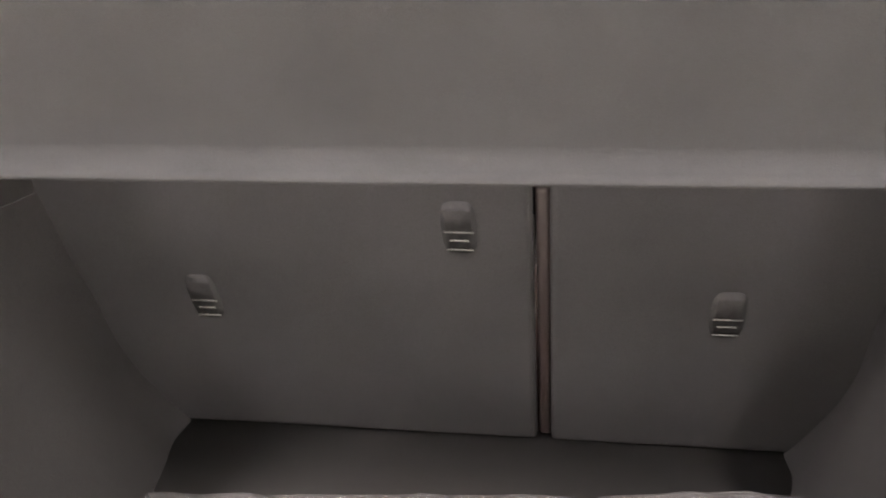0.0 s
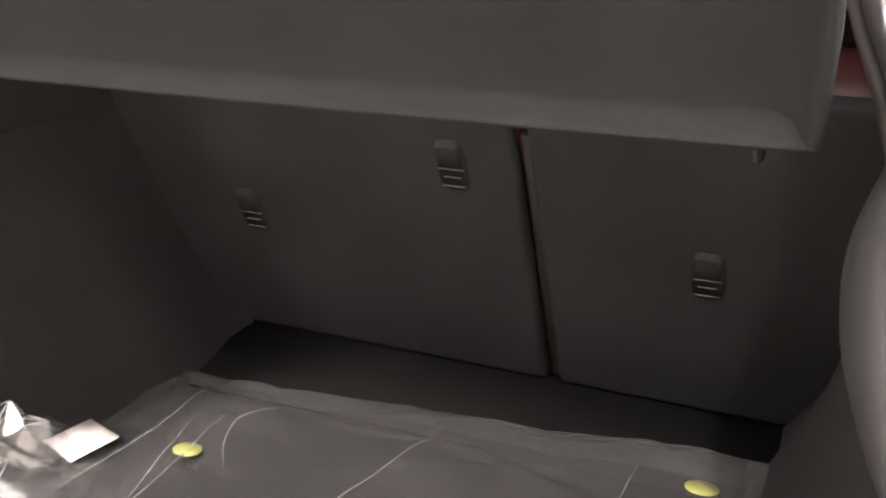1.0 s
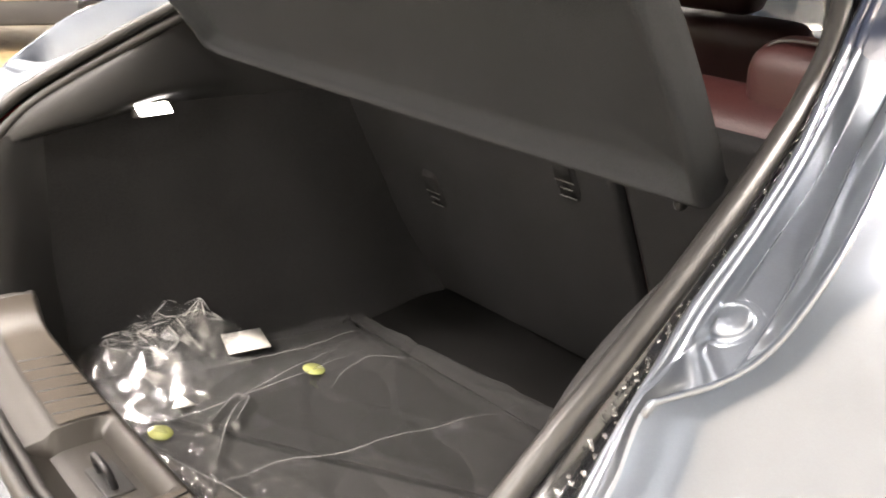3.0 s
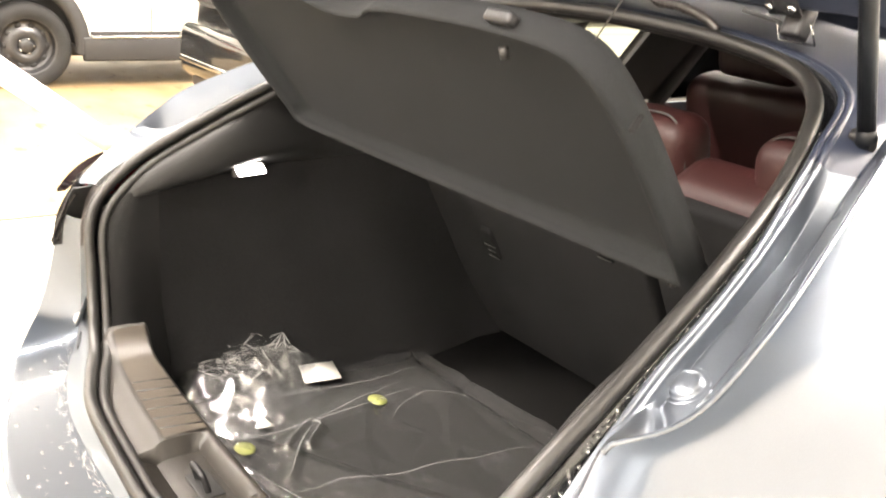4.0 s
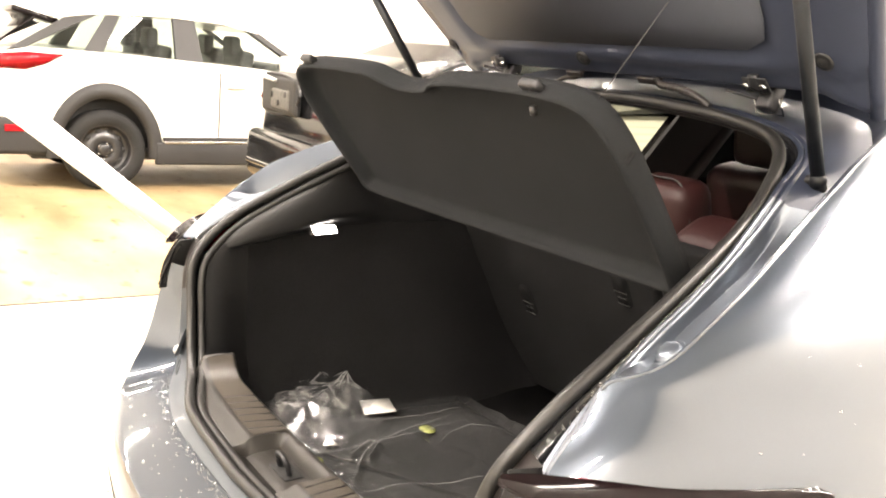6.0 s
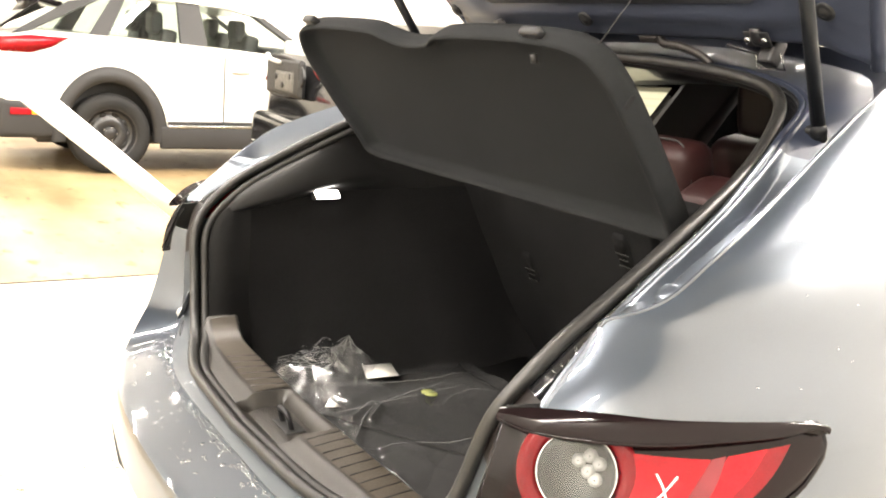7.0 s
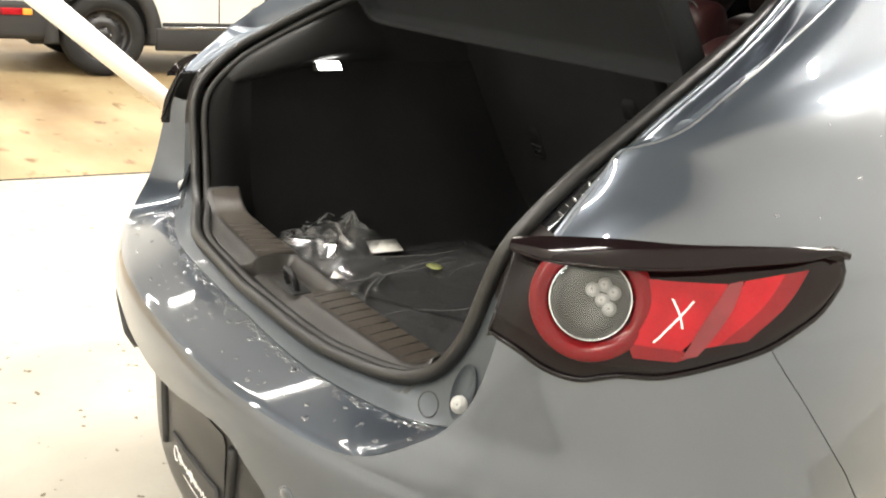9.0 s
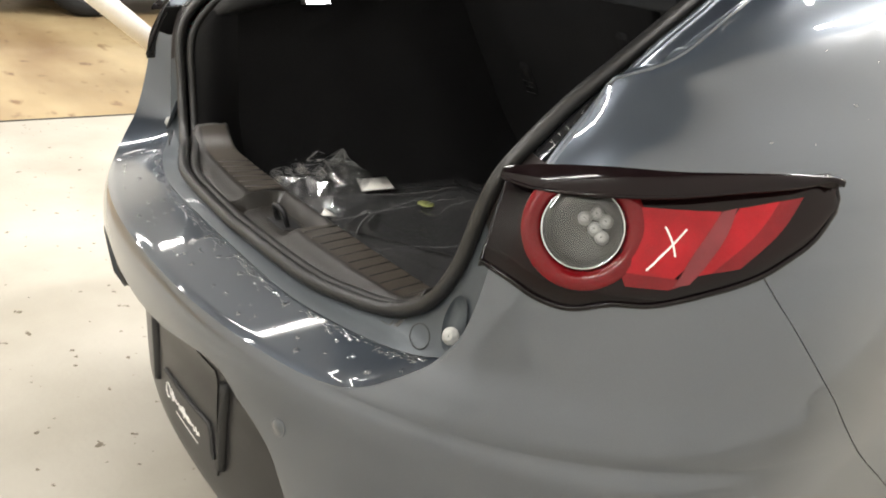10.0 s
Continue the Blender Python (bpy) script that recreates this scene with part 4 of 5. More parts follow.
def rear_seats():
    a = radians(LEAN)
    for name, x0, x1 in (("seat_back", -.585, .107), ("seat_back", .129, .585)):
        h = .635
        m = Matrix.Translation(seat_point((x0 + x1) / 2, .50 + h / 2 * math.cos(a))) @ pose(0, 0, 0, LEAN)
        back = part(name, rbox((x1 - x0, .03, h), m @ pose(0, .015, 0), .012, 3), SEAT_FELT, car, "black felt back of the folding rear seat")
        part("seat_pad", rbox((x1 - x0 - .01, .13, h - .02), m @ pose(0, .095, .004), .055, 5), RED_LEATHER, back, "burgundy leather seat back")
    m = Matrix.Translation(seat_point(.1175, .50 + .26 * math.cos(a))) @ pose(0, 0, 0, LEAN)
    part("split_edge", rbox((.02, .03, .54), m @ pose(.002, .035, 0), .006), SPLIT, car, "burgundy edge between the seat backs")
    for x, z in ((-.385, .79), (.010, .925), (.373, .79)):
        m = Matrix.Translation(seat_point(x, z, .003)) @ pose(0, 0, 0, 90 + LEAN)
        out = [(.024 * math.copysign(abs(math.cos(t)) ** .5, math.cos(t)), .046 * math.copysign(abs(math.sin(t)) ** .6, math.sin(t))) for t in steps(0, 2 * math.pi * 31 / 32, 32)]
        bez = part("anchor_cup", slab(out, .004, m, .0015), SEAT_FELT, car, "black anchor cup with bright bars")
        for dy, w in ((-.004, .040), (-.019, .026), (-.036, .036)):
            part("anchor_bar", tube([m @ Vector((-w / 2, dy, .0032)), m @ Vector((w / 2, dy, .0032))], .0011, 6), BOWL, bez)
        part("anchor_mouth", rbox((.036, .036, .002), m @ pose(0, .018, .0032), .0008, 1), CARPET, bez)
    for x, z in ((-.40, 1.10), (.052, 1.088), (.385, 1.10)):
        y = .885
        w = .23 if abs(x) > .1 else .172
        hr = part("head_restraint", rbox((w, .11, .17), pose(x, y + .06, z, 12), .052, 5), RED_LEATHER, car, "burgundy leather head restraint")
        rim = spline([(x - w / 2 + .02, y + .03, z - .07), (x - w / 2 + .004, y + .03, z), (x - w / 2 + .03, y + .02, z + .075), (x, y + .018, z + .083),
                      (x + w / 2 - .03, y + .02, z + .075), (x + w / 2 - .004, y + .03, z), (x + w / 2 - .02, y + .03, z - .07)], 5)
        part("piping", tube(rim, .0022, 5), TRIM, hr)
        for d in (-.05, .05):
            part("post", tube([(x + d, y + .065, z - .16), (x + d, y + .06, z - .07)], .006, 8), CHROME, hr)
    for x in (-.43, .43):
        fs = part("front_seat", rbox((.50, .15, .60), pose(x, 1.97, .82, 14), .072, 5), RED_LEATHER, car, "burgundy front seat")
        part("front_head_restraint", rbox((.26, .10, .18), pose(x, 1.86, 1.21, 10), .045, 4), RED_LEATHER, fs)
        part("front_cushion", rbox((.48, .5, .16), pose(x, 2.25, .55), .06, 4), RED_LEATHER, fs)
    part("rear_bench", rbox((1.2, .5, .18), pose(0, 1.40, .56), .06, 4), RED_LEATHER, car, "burgundy rear bench")


SHELF_UP = Vector((0, -.585, .811))
SHELF_OUT = Vector((0, -.811, -.585))
def shelf_at(x, v, d=0.0):
    return Vector((x, .523, 1.062)) + SHELF_UP * v + SHELF_OUT * d


def parcel_shelf():
    """Felt tray that hangs from the lid by two cords; its rim turns down, towards the open boot."""
    half = [(0, .009), (.30, .012), (.478, .015), (.494, .024), (.497, .085), (.497, .15), (.494, .215), (.487, .27), (.468, .315), (.43, .336), (.35, .345), (.22, .346), (.09, .340), (.045, .322), (-.04, .318)]
    left = [(-.10, .330), (-.16, .343), (-.35, .345), (-.45, .336), (-.492, .31), (-.512, .26), (-.505, .19), (-.495, .12), (-.476, .05), (-.462, .012), (-.30, .008)]
    loop = spline([(x, v, 0) for x, v in half + left], 3, True)
    cx, cv = 0, .17
    def ring(k, d):
        return [shelf_at(cx + (p.x - cx) * (1 - k), cv + (p.y - cv) * (1 - k * 1.7), d) for p in loop]
    rows = [ring(0, -.028), ring(-.006, -.012), ring(-.004, .006), ring(.004, .013), ring(.018, .012), ring(.030, .004), ring(.045, -.010), ring(.09, -.014), ring(.3, -.014), ring(.58, -.014)]
    bm = grid(rows, closed=True)
    bm.verts.ensure_lookup_table()
    k = len(loop)
    bm.faces.new([v for v in bm.verts[-k:]][::-1])
    bm.faces.new([v for v in bm.verts[:k]])
    bmesh.ops.recalc_face_normals(bm, faces=bm.faces)
    sh = part("parcel_shelf", bm, FELT, car, "dark felt parcel shelf tipped up on its cords")
    hook = part("shelf_catch", rbox((.042, .018, .014), Matrix.Translation(shelf_at(.352, .352, .0)) @ pose(0, 0, 0, -30), .005, 3), STEEL, sh, "dark metal catch")
    part("catch_pin", tube([shelf_at(.352, .325, .012), shelf_at(.352, .313, .016)], .0055, 8), LIP, hook)
    part("left_catch", rbox((.045, .02, .016), Matrix.Translation(shelf_at(-.40, .352, .0)) @ pose(0, 0, 0, -30), .005, 3), BLACK, sh)
    part("shelf_clip", rbox((.008, .006, .022), Matrix.Translation(shelf_at(.507, .255, .004)) @ pose(0, 0, 0, -36), .003), CARPET, sh)
    part("lower_hook", rbox((.012, .014, .020), Matrix.Translation(shelf_at(.445, -.015, -.012)) @ pose(0, 0, 0, 20), .006), BLACK, sh)
    for x in (.457, -.42):
        part("cord", tube([shelf_at(x, .325, -.02), lid_at(x, .335, -.012)], .0008, 5), LIP if x > 0 else BLACK, sh, "thin lifting cord")


LID_RISE = 48.0
LID_DIR = Vector((0, -math.cos(radians(LID_RISE)), math.sin(radians(LID_RISE))))
LID_UP = Vector((0, math.sin(radians(LID_RISE)), math.cos(radians(LID_RISE))))
def lid_at(x, s, up=0.0):
    return Vector((x, .79, 1.365)) + LID_DIR * s + LID_UP * up


def boot_lid():
    """Raised lid: painted inner frame, dark window panel, outer skin, hinges, struts, stops and a harness."""
    def half_width(s):
        return .554 + .27 * min(.36, max(-.06, s)) - .35 * max(0, s - .55) ** 2
    def hem(k):
        """The lid's lower edge drops at its corners."""
        return -.058 * max(0, (abs(k) - .80) / .20) ** 2
    rows = []
    for q in steps(0, 1, 36):
        row = []
        for k in steps(-1, 1, 49):
            s = hem(k) + (1.02 - hem(k)) * q ** 1.3
            x = half_width(s) * k
            inside = min(1, max(0, (s - .055) / .03)) * min(1, max(0, (.68 - s) / .03)) * min(1, max(0, (.42 + .18 * s - abs(x)) / .03))
            u = .012 * inside + .02 * max(0, abs(k) - .93) / .07 + .010 * math.exp(-((s - .026) / .012) ** 2) + .012 * math.exp(-(s - hem(k)) / .006)
            row.append(lid_at(x, s, u))
        rows.append(row)
    lid = thick(part("boot_lid", grid(rows, flip=True), PAINT_DARK, car, "raised boot lid with painted inner frame"), .004)
    def outer(q, k):
        """The skin's swelling front end dips down to the roof."""
        s = (-.112 + .052 * k ** 6) * (1 - q) + 1.03 * q
        return lid_at(half_width(s) * 1.01 * k, s, .065 - .02 * abs(k) ** 6 + .105 * math.exp(-max(0, s) / .08) * (1 - k ** 8) ** .5)
    skin_rows = [[outer(q ** 1.4, k) for k in steps(-1, 1, 49)] for q in steps(0, 1, 28)]
    thick(part("outer_skin", grid(skin_rows), PAINT, lid, "grey-blue outer skin of the lid"), .004)
    part("lid_nose", grid([[a.lerp(b, k) for a, b in zip(rows[0], skin_rows[0])] for k in steps(0, 1, 5)]), PAINT_DARK, lid, "turned-in lower edge of the lid")
    edge = [lid_at(half_width(s) * 1.005, s, .025) for s in steps(-.055, 1.02, 24)]
    for sx in (1, -1):
        part("lid_edge", tube([(sx * p.x, p.y, p.z) for p in edge], .014, 8, flat=.9), PAINT_DARK, lid)
    pan = slab([(x, y) for x, y in ((-.36, .074), (-.40, .086), (-.425, .12), (-.50, .62), (-.46, .66), (.46, .66), (.50, .62), (.420, .14), (.405, .10), (.365, .080))], .008, None, .003)
    m = Matrix((( 1, 0, 0, 0), (0, LID_DIR.y, -LID_UP.y, .79), (0, LID_DIR.z, -LID_UP.z, 1.365), (0, 0, 0, 1)))
    bmesh.ops.transform(pan, matrix=m @ Matrix.Translation((0, 0, .002)), verts=pan.verts)
    part("window_panel", pan, PANEL, lid, "smooth dark panel over the lid's window")
    for x, s in ((-.525, .055), (-.060, .042), (.506, .070), (.18, .72), (-.18, .72)):
        mm = m @ pose(x, s, .002)
        part("lid_stop", turned([(.016, -.004), (.017, .003), (.013, .006), (.010, .004), (.008, .007), (.001, .008)], 20, mm, cap=False), TRIM_DARK, lid, "round rubber stop")
    for sx in (1, -1):
        hx = sx * .362
        h = part("hinge", rbox((.030, .030, .046), pose(hx + .006, .806, 1.352, -20), .006), STEEL, lid, "dark steel lid hinge")
        part("hinge_arm", tube(spline([Vector((hx + .004, .822, 1.338)), Vector((hx + .004, .800, 1.362)), lid_at(hx - .002, .012, -.010), lid_at(hx - .002, .034, -.004)], 4), .011, 8, flat=.5), STEEL, h)
        part("hinge_plate", rbox((.050, .030, .004), m @ pose(hx, .016, .008), .001, 1), STEEL, h, "dark plate of the hinge on the lid")
        for d in (-.016, .018):
            part("hinge_bolt", turned([(.006, 0), (.006, .006), (.003, .007)], 6, m @ pose(hx + d, .018, .010)), CHROME, h)
        part("hinge_link", tube([lid_at(hx - .065, .004, -.012), Vector((hx - .02, .800, 1.350)), Vector((hx + .012, .815, 1.334))], .006, 6, flat=.6), STEEL, h)
        frame_pts = [Vector((hx - .026, .804, 1.352)), Vector((hx - .028, .818, 1.325)), Vector((hx + .028, .818, 1.325)), Vector((hx + .026, .804, 1.352))]
        part("hinge_bracket", tube(frame_pts, .0018, 6), CHROME, h, "bright edged bracket")
        base = Vector((sx * .542, .719, 1.250))
        tip = lid_at(sx * .632, .58, -.03)
        mid = base.lerp(tip, .485)
        st = part("gas_strut", tube([base, mid], .0105, 14), STRUT, car, "black gas strut")
        part("strut_rod", tube([mid, tip], .005, 8), CHROME, st)
        part("strut_collar", tube([base.lerp(tip, .470), base.lerp(tip, .49)], .0122, 14), STRUT, st)
        part("strut_ball", turned([(.012, -.012), (.013, .004), (.009, .012), (.003, .014)], 16, Matrix.Translation(base + Vector((0, .002, -.010))) @ pose(0, 0, 0, 20, 30 * sx)), STRUT, st)
        part("strut_bracket", rbox((.030, .016, .034), Matrix.Translation(base + Vector((-.004 * sx, .006, -.018))) @ pose(0, 0, 0, 35, 0, 12 * sx), .005), RUBBER, st)
    for x0, x1, r0, rib, name, label in ((.112, .240, .0075, .0016, "harness", "ribbed black cable sleeve"), (-.098, -.205, .0050, 0, "hose", "thin black washer hose")):
        a, b = Vector((x0, .797, 1.371)), Vector((x1, .806, 1.326))
        path = spline([a + Vector((0, .004, .006)), a.lerp(b, .12) + Vector((0, -.004, -.008)), a.lerp(b, .5) + Vector((0, -.006, .004)), a.lerp(b, .82) + Vector((0, -.003, .006)), b], 14)
        part(name, tube(path, lambda t: r0 + rib * math.sin(t * 150) * (.15 < t < .6), 8), CABLE, lid, label)
        part("grommet", rbox((.046, .014, .006), m @ pose(x0 - .012, .002, .006), .0025, 2), CABLE, lid, "flat black cable grommet")


boot()
sill()
rear_seats()
parcel_shelf()
boot_lid()


# ---- mats in a clear bag ----
def bag_height(x, y):
    """The film's rest height over floor and mats."""
    v = Vector((x * 7, y * 7, .3))
    h = .524 + .007 * noise.noise(v)
    h += .010 * abs(noise.noise(Vector((x * 5 + y * 9, y * 3 - x * 4, 2.1)))) ** .5
    bunch = max(0, 1 - ((x + .49) / .20) ** 2 - ((y - .42) / .20) ** 2)
    h += bunch ** .8 * (.034 + .035 * noise.noise(Vector((x * 14, y * 14, 7))))
    return h + .055 * max(0, x + .35) * max(0, (y - .45) / .4)


FOLDS = [([(-.372, .788), (-.361, .684), (-.354, .547), (-.347, .402)], .008), ([(-.331, .698), (-.292, .556), (-.263, .445)], .005), ([(-.283, .702), (-.266, .559), (-.258, .452), (-.255, .34), (-.27, .28)], .008),
         ([(-.198, .365), (-.248, .436), (-.228, .447), (-.183, .401)], .020), ([(-.236, .440), (-.189, .388), (-.112, .33)], .016), ([(.05, .79), (-.012, .611), (-.032, .483), (-.057, .397), (-.06, .30)], .010),
         ([(-.204, .784), (-.26, .712), (-.238, .639), (-.206, .592)], .004), ([(.16, .24), (.21, .42), (.30, .60), (.33, .80)], .007), ([(-.22, .27), (.05, .33), (.34, .31)], .008)]


def fold_height(x, y):
    best = 0
    for line, high in FOLDS:
        for (ax, ay), (bx, by) in zip(line, line[1:]):
            dx, dy = bx - ax, by - ay
            k = min(1, max(0, ((x - ax) * dx + (y - ay) * dy) / (dx * dx + dy * dy)))
            d = math.hypot(x - ax - k * dx, y - ay - k * dy)
            best = max(best, high * (math.exp(-(d / .010) ** 2) * .7 + math.exp(-(d / .03) ** 2) * .3))
    return best


def floor_mats():
    mats = thing("floor_mats", "dark floor mats stacked flat on the boot floor", "floor mats", (0, .55, .502))
    out = [(-.455, .25), (-.40, .235), (.44, .235), (.49, .30), (.485, .77), (.45, .815), (-.38, .785), (-.44, .75)]
    for k in range(2):
        pts = spline([(x * (1 - .02 * k) + .004 * k, y - .55, 0) for x, y in out], 4, True)
        part("mat", slab([(p.x, p.y) for p in pts], .010, pose(0, 0, .011 + .011 * k), .003), FLOOR_FELT, mats, "dark grey carpet mat")
    return mats


def film_bag():
    bag = thing("plastic_bag", "crumpled clear plastic bag round the floor mats", "plastic bag", (0, .55, .503))
    rng = random.Random(11)
    cols, rws = 400, 250
    rows = []
    for j in range(rws):
        row = []
        for i in range(cols):
            u, v = i / (cols - 1), j / (rws - 1)
            back = .835 + .035 * u + .005 * math.sin(u * 17) - .02 * u * (1 - u)
            y = .225 + (back - .225) * v
            left = -.62 + .17 * min(1, max(0, (y - .47) / .11)) + .02 * noise.noise(Vector((v * 9, 1, 1)))
            x = left + (.505 - left) * u
            h = bag_height(x, y)
            q = Vector((x * 22, y * 22, 1.7))
            crush = max(0, 1 - (x + .62) / .34) * max(0, 1 - abs(y - .42) / .30)
            h += .008 * crush * (abs(noise.noise(q * .7)) * 2 - .4) + .007 * crush * (abs((u * 23 + v * 9) % 2 - 1) + abs((u * 13 - v * 17) % 2 - 1) - .8)
            fold = math.sin(((y - .3) - (x + .5) * .42) * 46 + 2 * noise.noise(Vector((x * 3, y * 3, 5))))
            h += .0025 * max(0, fold) ** 6 * (1 - crush)
            fold2 = math.sin(((y - .3) + (x - .1) * .7) * 30 + 3 * noise.noise(Vector((x * 2, y * 2, 9))))
            h += .0025 * max(0, fold2) ** 10 + fold_height(x, y)
            edge = min(1, v / .03, (1 - v) / .02, (1 - u) / .02)
            h = .508 + (h - .508) * max(0, min(1, edge + .25)) - (.0 if edge > .2 else .006)
            row.append((x, y - .55, max(.5045, h) - .503))
        rows.append(row)
    part("film_sheet", grid(rows), FILM, bag, "shiny creased film").visible_shadow = False
    for line, high in FOLDS:
        pts = [Vector((p.x, p.y - .55, bag_height(p.x, p.y) + fold_height(p.x, p.y) - .503 - .0004)) for p in spline([(x, y, 0) for x, y in line], 8)]
        crease = part("crease", tube(pts, lambda t: .0015 * (.25 + math.sin(math.pi * t)), 6, flat=.5), FILM_EDGE, bag, "pale folded edge in the film")
        crease.visible_shadow = False
    bm = bmesh.new()
    ridges = []
    for layer, (cx, cy, rx, ry, top, count) in enumerate(((-.50, .465, .13, .12, .056, 60), (-.47, .42, .15, .15, .042, 84), (-.41, .34, .15, .10, .034, 74))):
        flat_pts = [Vector((math.cos(a) * rng.uniform(.94, 1.06), math.sin(a) * rng.uniform(.94, 1.06))) for a in steps(0, 2 * math.pi * 15 / 16, 16)]
        while len(flat_pts) < count + 16:
            p = Vector((rng.uniform(-1, 1), rng.uniform(-1, 1)))
            if p.length < .93 and all((p - q).length > .10 for q in flat_pts):
                flat_pts.append(p)
        out = geometry.delaunay_2d_cdt(flat_pts, [], [], 0, 1e-6)
        vs = []
        for p in out[0]:
            x, y = cx + rx * p.x, cy + ry * p.y
            h = .004 + max(0, 1 - p.length_squared) ** .6 * top * rng.choice((.25, .45, .6, .8, 1.0))
            vs.append(bm.verts.new((x, y - .55, bag_height(x, y) - .515 + h)))
        for f in out[2]:
            bm.faces.new([vs[k] for k in f])
        high = sorted(((vs[a].co.copy(), vs[b].co.copy()) for a, b in out[1]), key=lambda e: -(e[0].z + e[1].z) + rng.uniform(0, .03))
        ridges += high[:20]
    for a, b in ridges:
        pts = [a.lerp(b, k) + Vector((0, 0, .0006 * math.sin(math.pi * k))) for k in steps(.04, .96, 4)]
        part("crease", tube(pts, lambda t: .0010 * (.2 + math.sin(math.pi * t)), 5, flat=.6), FILM_RIDGE, bag, "pale folded edge in the film").visible_shadow = False
    tuft = part("film_tuft", bm, FILM_BRIGHT, bag, "bunched shiny end of the bag", flat=True)
    tuft.visible_shadow = False


def on_bag(x, y, up=.004):
    return pose(x, y, bag_height(x, y) + up)


def stickers():
    label = part("paper_label", slab([(-.038, -.034), (.038, -.036), (.036, .030), (-.036, .034)], .0008, pose(-.412, .543, .552, 6, -4, 76), 0), PAPER)
    tagged(label, "blank white paper label on the plastic bag", "label")
    scrap = part("paper_scrap", slab([(-.02, -.012), (.022, -.015), (.012, .02)], .0008, on_bag(-.292, .357, .016) @ pose(0, 0, 0, 12, 10, 100), 0), PAPER)
    tagged(scrap, "torn white paper scrap on the plastic bag", "paper scrap")
    for x, y in ((-.273, .600), (-.236, .301), (.414, .77)):
        dot = part("yellow_sticker", turned([(.021, 0), (.021, .0008), (.001, .001)], 24, on_bag(x, y, .0012 + fold_height(x, y)) @ Matrix.Diagonal((1.05, .85, 1, 1)), cap=False), YELLOW)
        tagged(dot, "round yellow sticker on the plastic bag", "sticker", "yellow stickers")


floor_mats()
film_bag()
stickers()


# ---- water drops on the wet paint ----
def drops():
    rng = random.Random(7)
    bm = bmesh.new()
    def drop(p, n, r):
        m = Matrix.Translation(p) @ Vector(n).normalized().to_track_quat("Z", "Y").to_matrix().to_4x4() @ Matrix.Diagonal((rng.uniform(.8, 1.5), rng.uniform(.8, 1.2), .55, 1))
        turned([(r, 0), (r * .87, r * .5), (r * .5, r * .87), (.0002, r)], 7, m, bm, cap=False)
    o, s = spline(OUTER, 5), spline(SEAL, 5)
    for _ in range(150):                                     # channel
        i = rng.randrange(52, 88)
        v = o[i].lerp(s[i], rng.uniform(.1, .6))
        drop(v + Vector((0, -.002, .001)), (.4, -.5, .75), rng.uniform(.0009, .0024))
    c, g = flange_lines()
    for _ in range(60):                                      # flange
        i = rng.randrange(3, 34)
        v = flange_at(c[i], g[i], i, rng.uniform(.36, .72))
        drop(v + Vector((.0005, -.0005, .0005)), (.5, -.35, .8), rng.uniform(.001, .0032))
    pairs = step_pairs()
    for _ in range(340):                                     # bumper top
        a, b = pairs[rng.randrange(0, 52)]
        x = rng.choice((-1, 1))
        k = rng.choice((rng.uniform(.86, .99), rng.uniform(.86, .99), rng.uniform(.82, .98), rng.uniform(.25, .95)))
        v = a.lerp(b, k)
        drop(Vector((x * v.x, v.y, v.z + .003 * (1 - k) + .0005)), (0, -.2, 1), rng.choice((rng.uniform(.0016, .003), rng.uniform(.0026, .0052))))
    for _ in range(26):                                      # side
        z, th = rng.uniform(.93, 1.2), rng.uniform(50, 80)
        drop(skin(z, max(th, table(EDGE, z) + 1), .0005), skin(z, 60, .1) - skin(z, 60), rng.uniform(.0008, .002))
    ob = part("water_drops", bm, DROP, None)
    ob.visible_shadow = False
    tagged(ob, "beads of water on the wet grey car paint", "water drops", kind="stuff")


drops()

# ---- other vehicles ----
def side_slab(outline, x0, x1, bevel, taper=0.0):
    """A side outline (y, z) made solid between x0 and x1; taper pulls its upper part in."""
    bm = bmesh.new()
    a = [bm.verts.new((x0 + taper * max(0, z - .9), y, z)) for y, z in outline]
    b = [bm.verts.new((x1 - taper * max(0, z - .9), y, z)) for y, z in outline]
    k = len(a)
    bm.faces.new(a); bm.faces.new(b[::-1])
    for i in range(k):
        bm.faces.new((a[i], b[i], b[(i + 1) % k], a[(i + 1) % k]))
    bmesh.ops.recalc_face_normals(bm, faces=bm.faces)
    if bevel:
        rim = [e for e in bm.edges if abs(e.verts[0].co.x - e.verts[1].co.x) < 1e-5 + taper * .5 and abs(e.verts[0].co.x - e.verts[1].co.x) < .2]
        bmesh.ops.bevel(bm, geom=rim, offset=bevel, segments=3, affect="EDGES", profile=.55)
    return bm


def pane(points, x, mat, parent, taper, name="window", label="clear side window"):
    """A window in a side, from (y, z) corners."""
    bm = bmesh.new()
    bm.faces.new([bm.verts.new((x - taper * max(0, z - .9), y, z)) for y, z in points])
    return thick(part(name, bm, mat, parent, label, flat=True), .005)


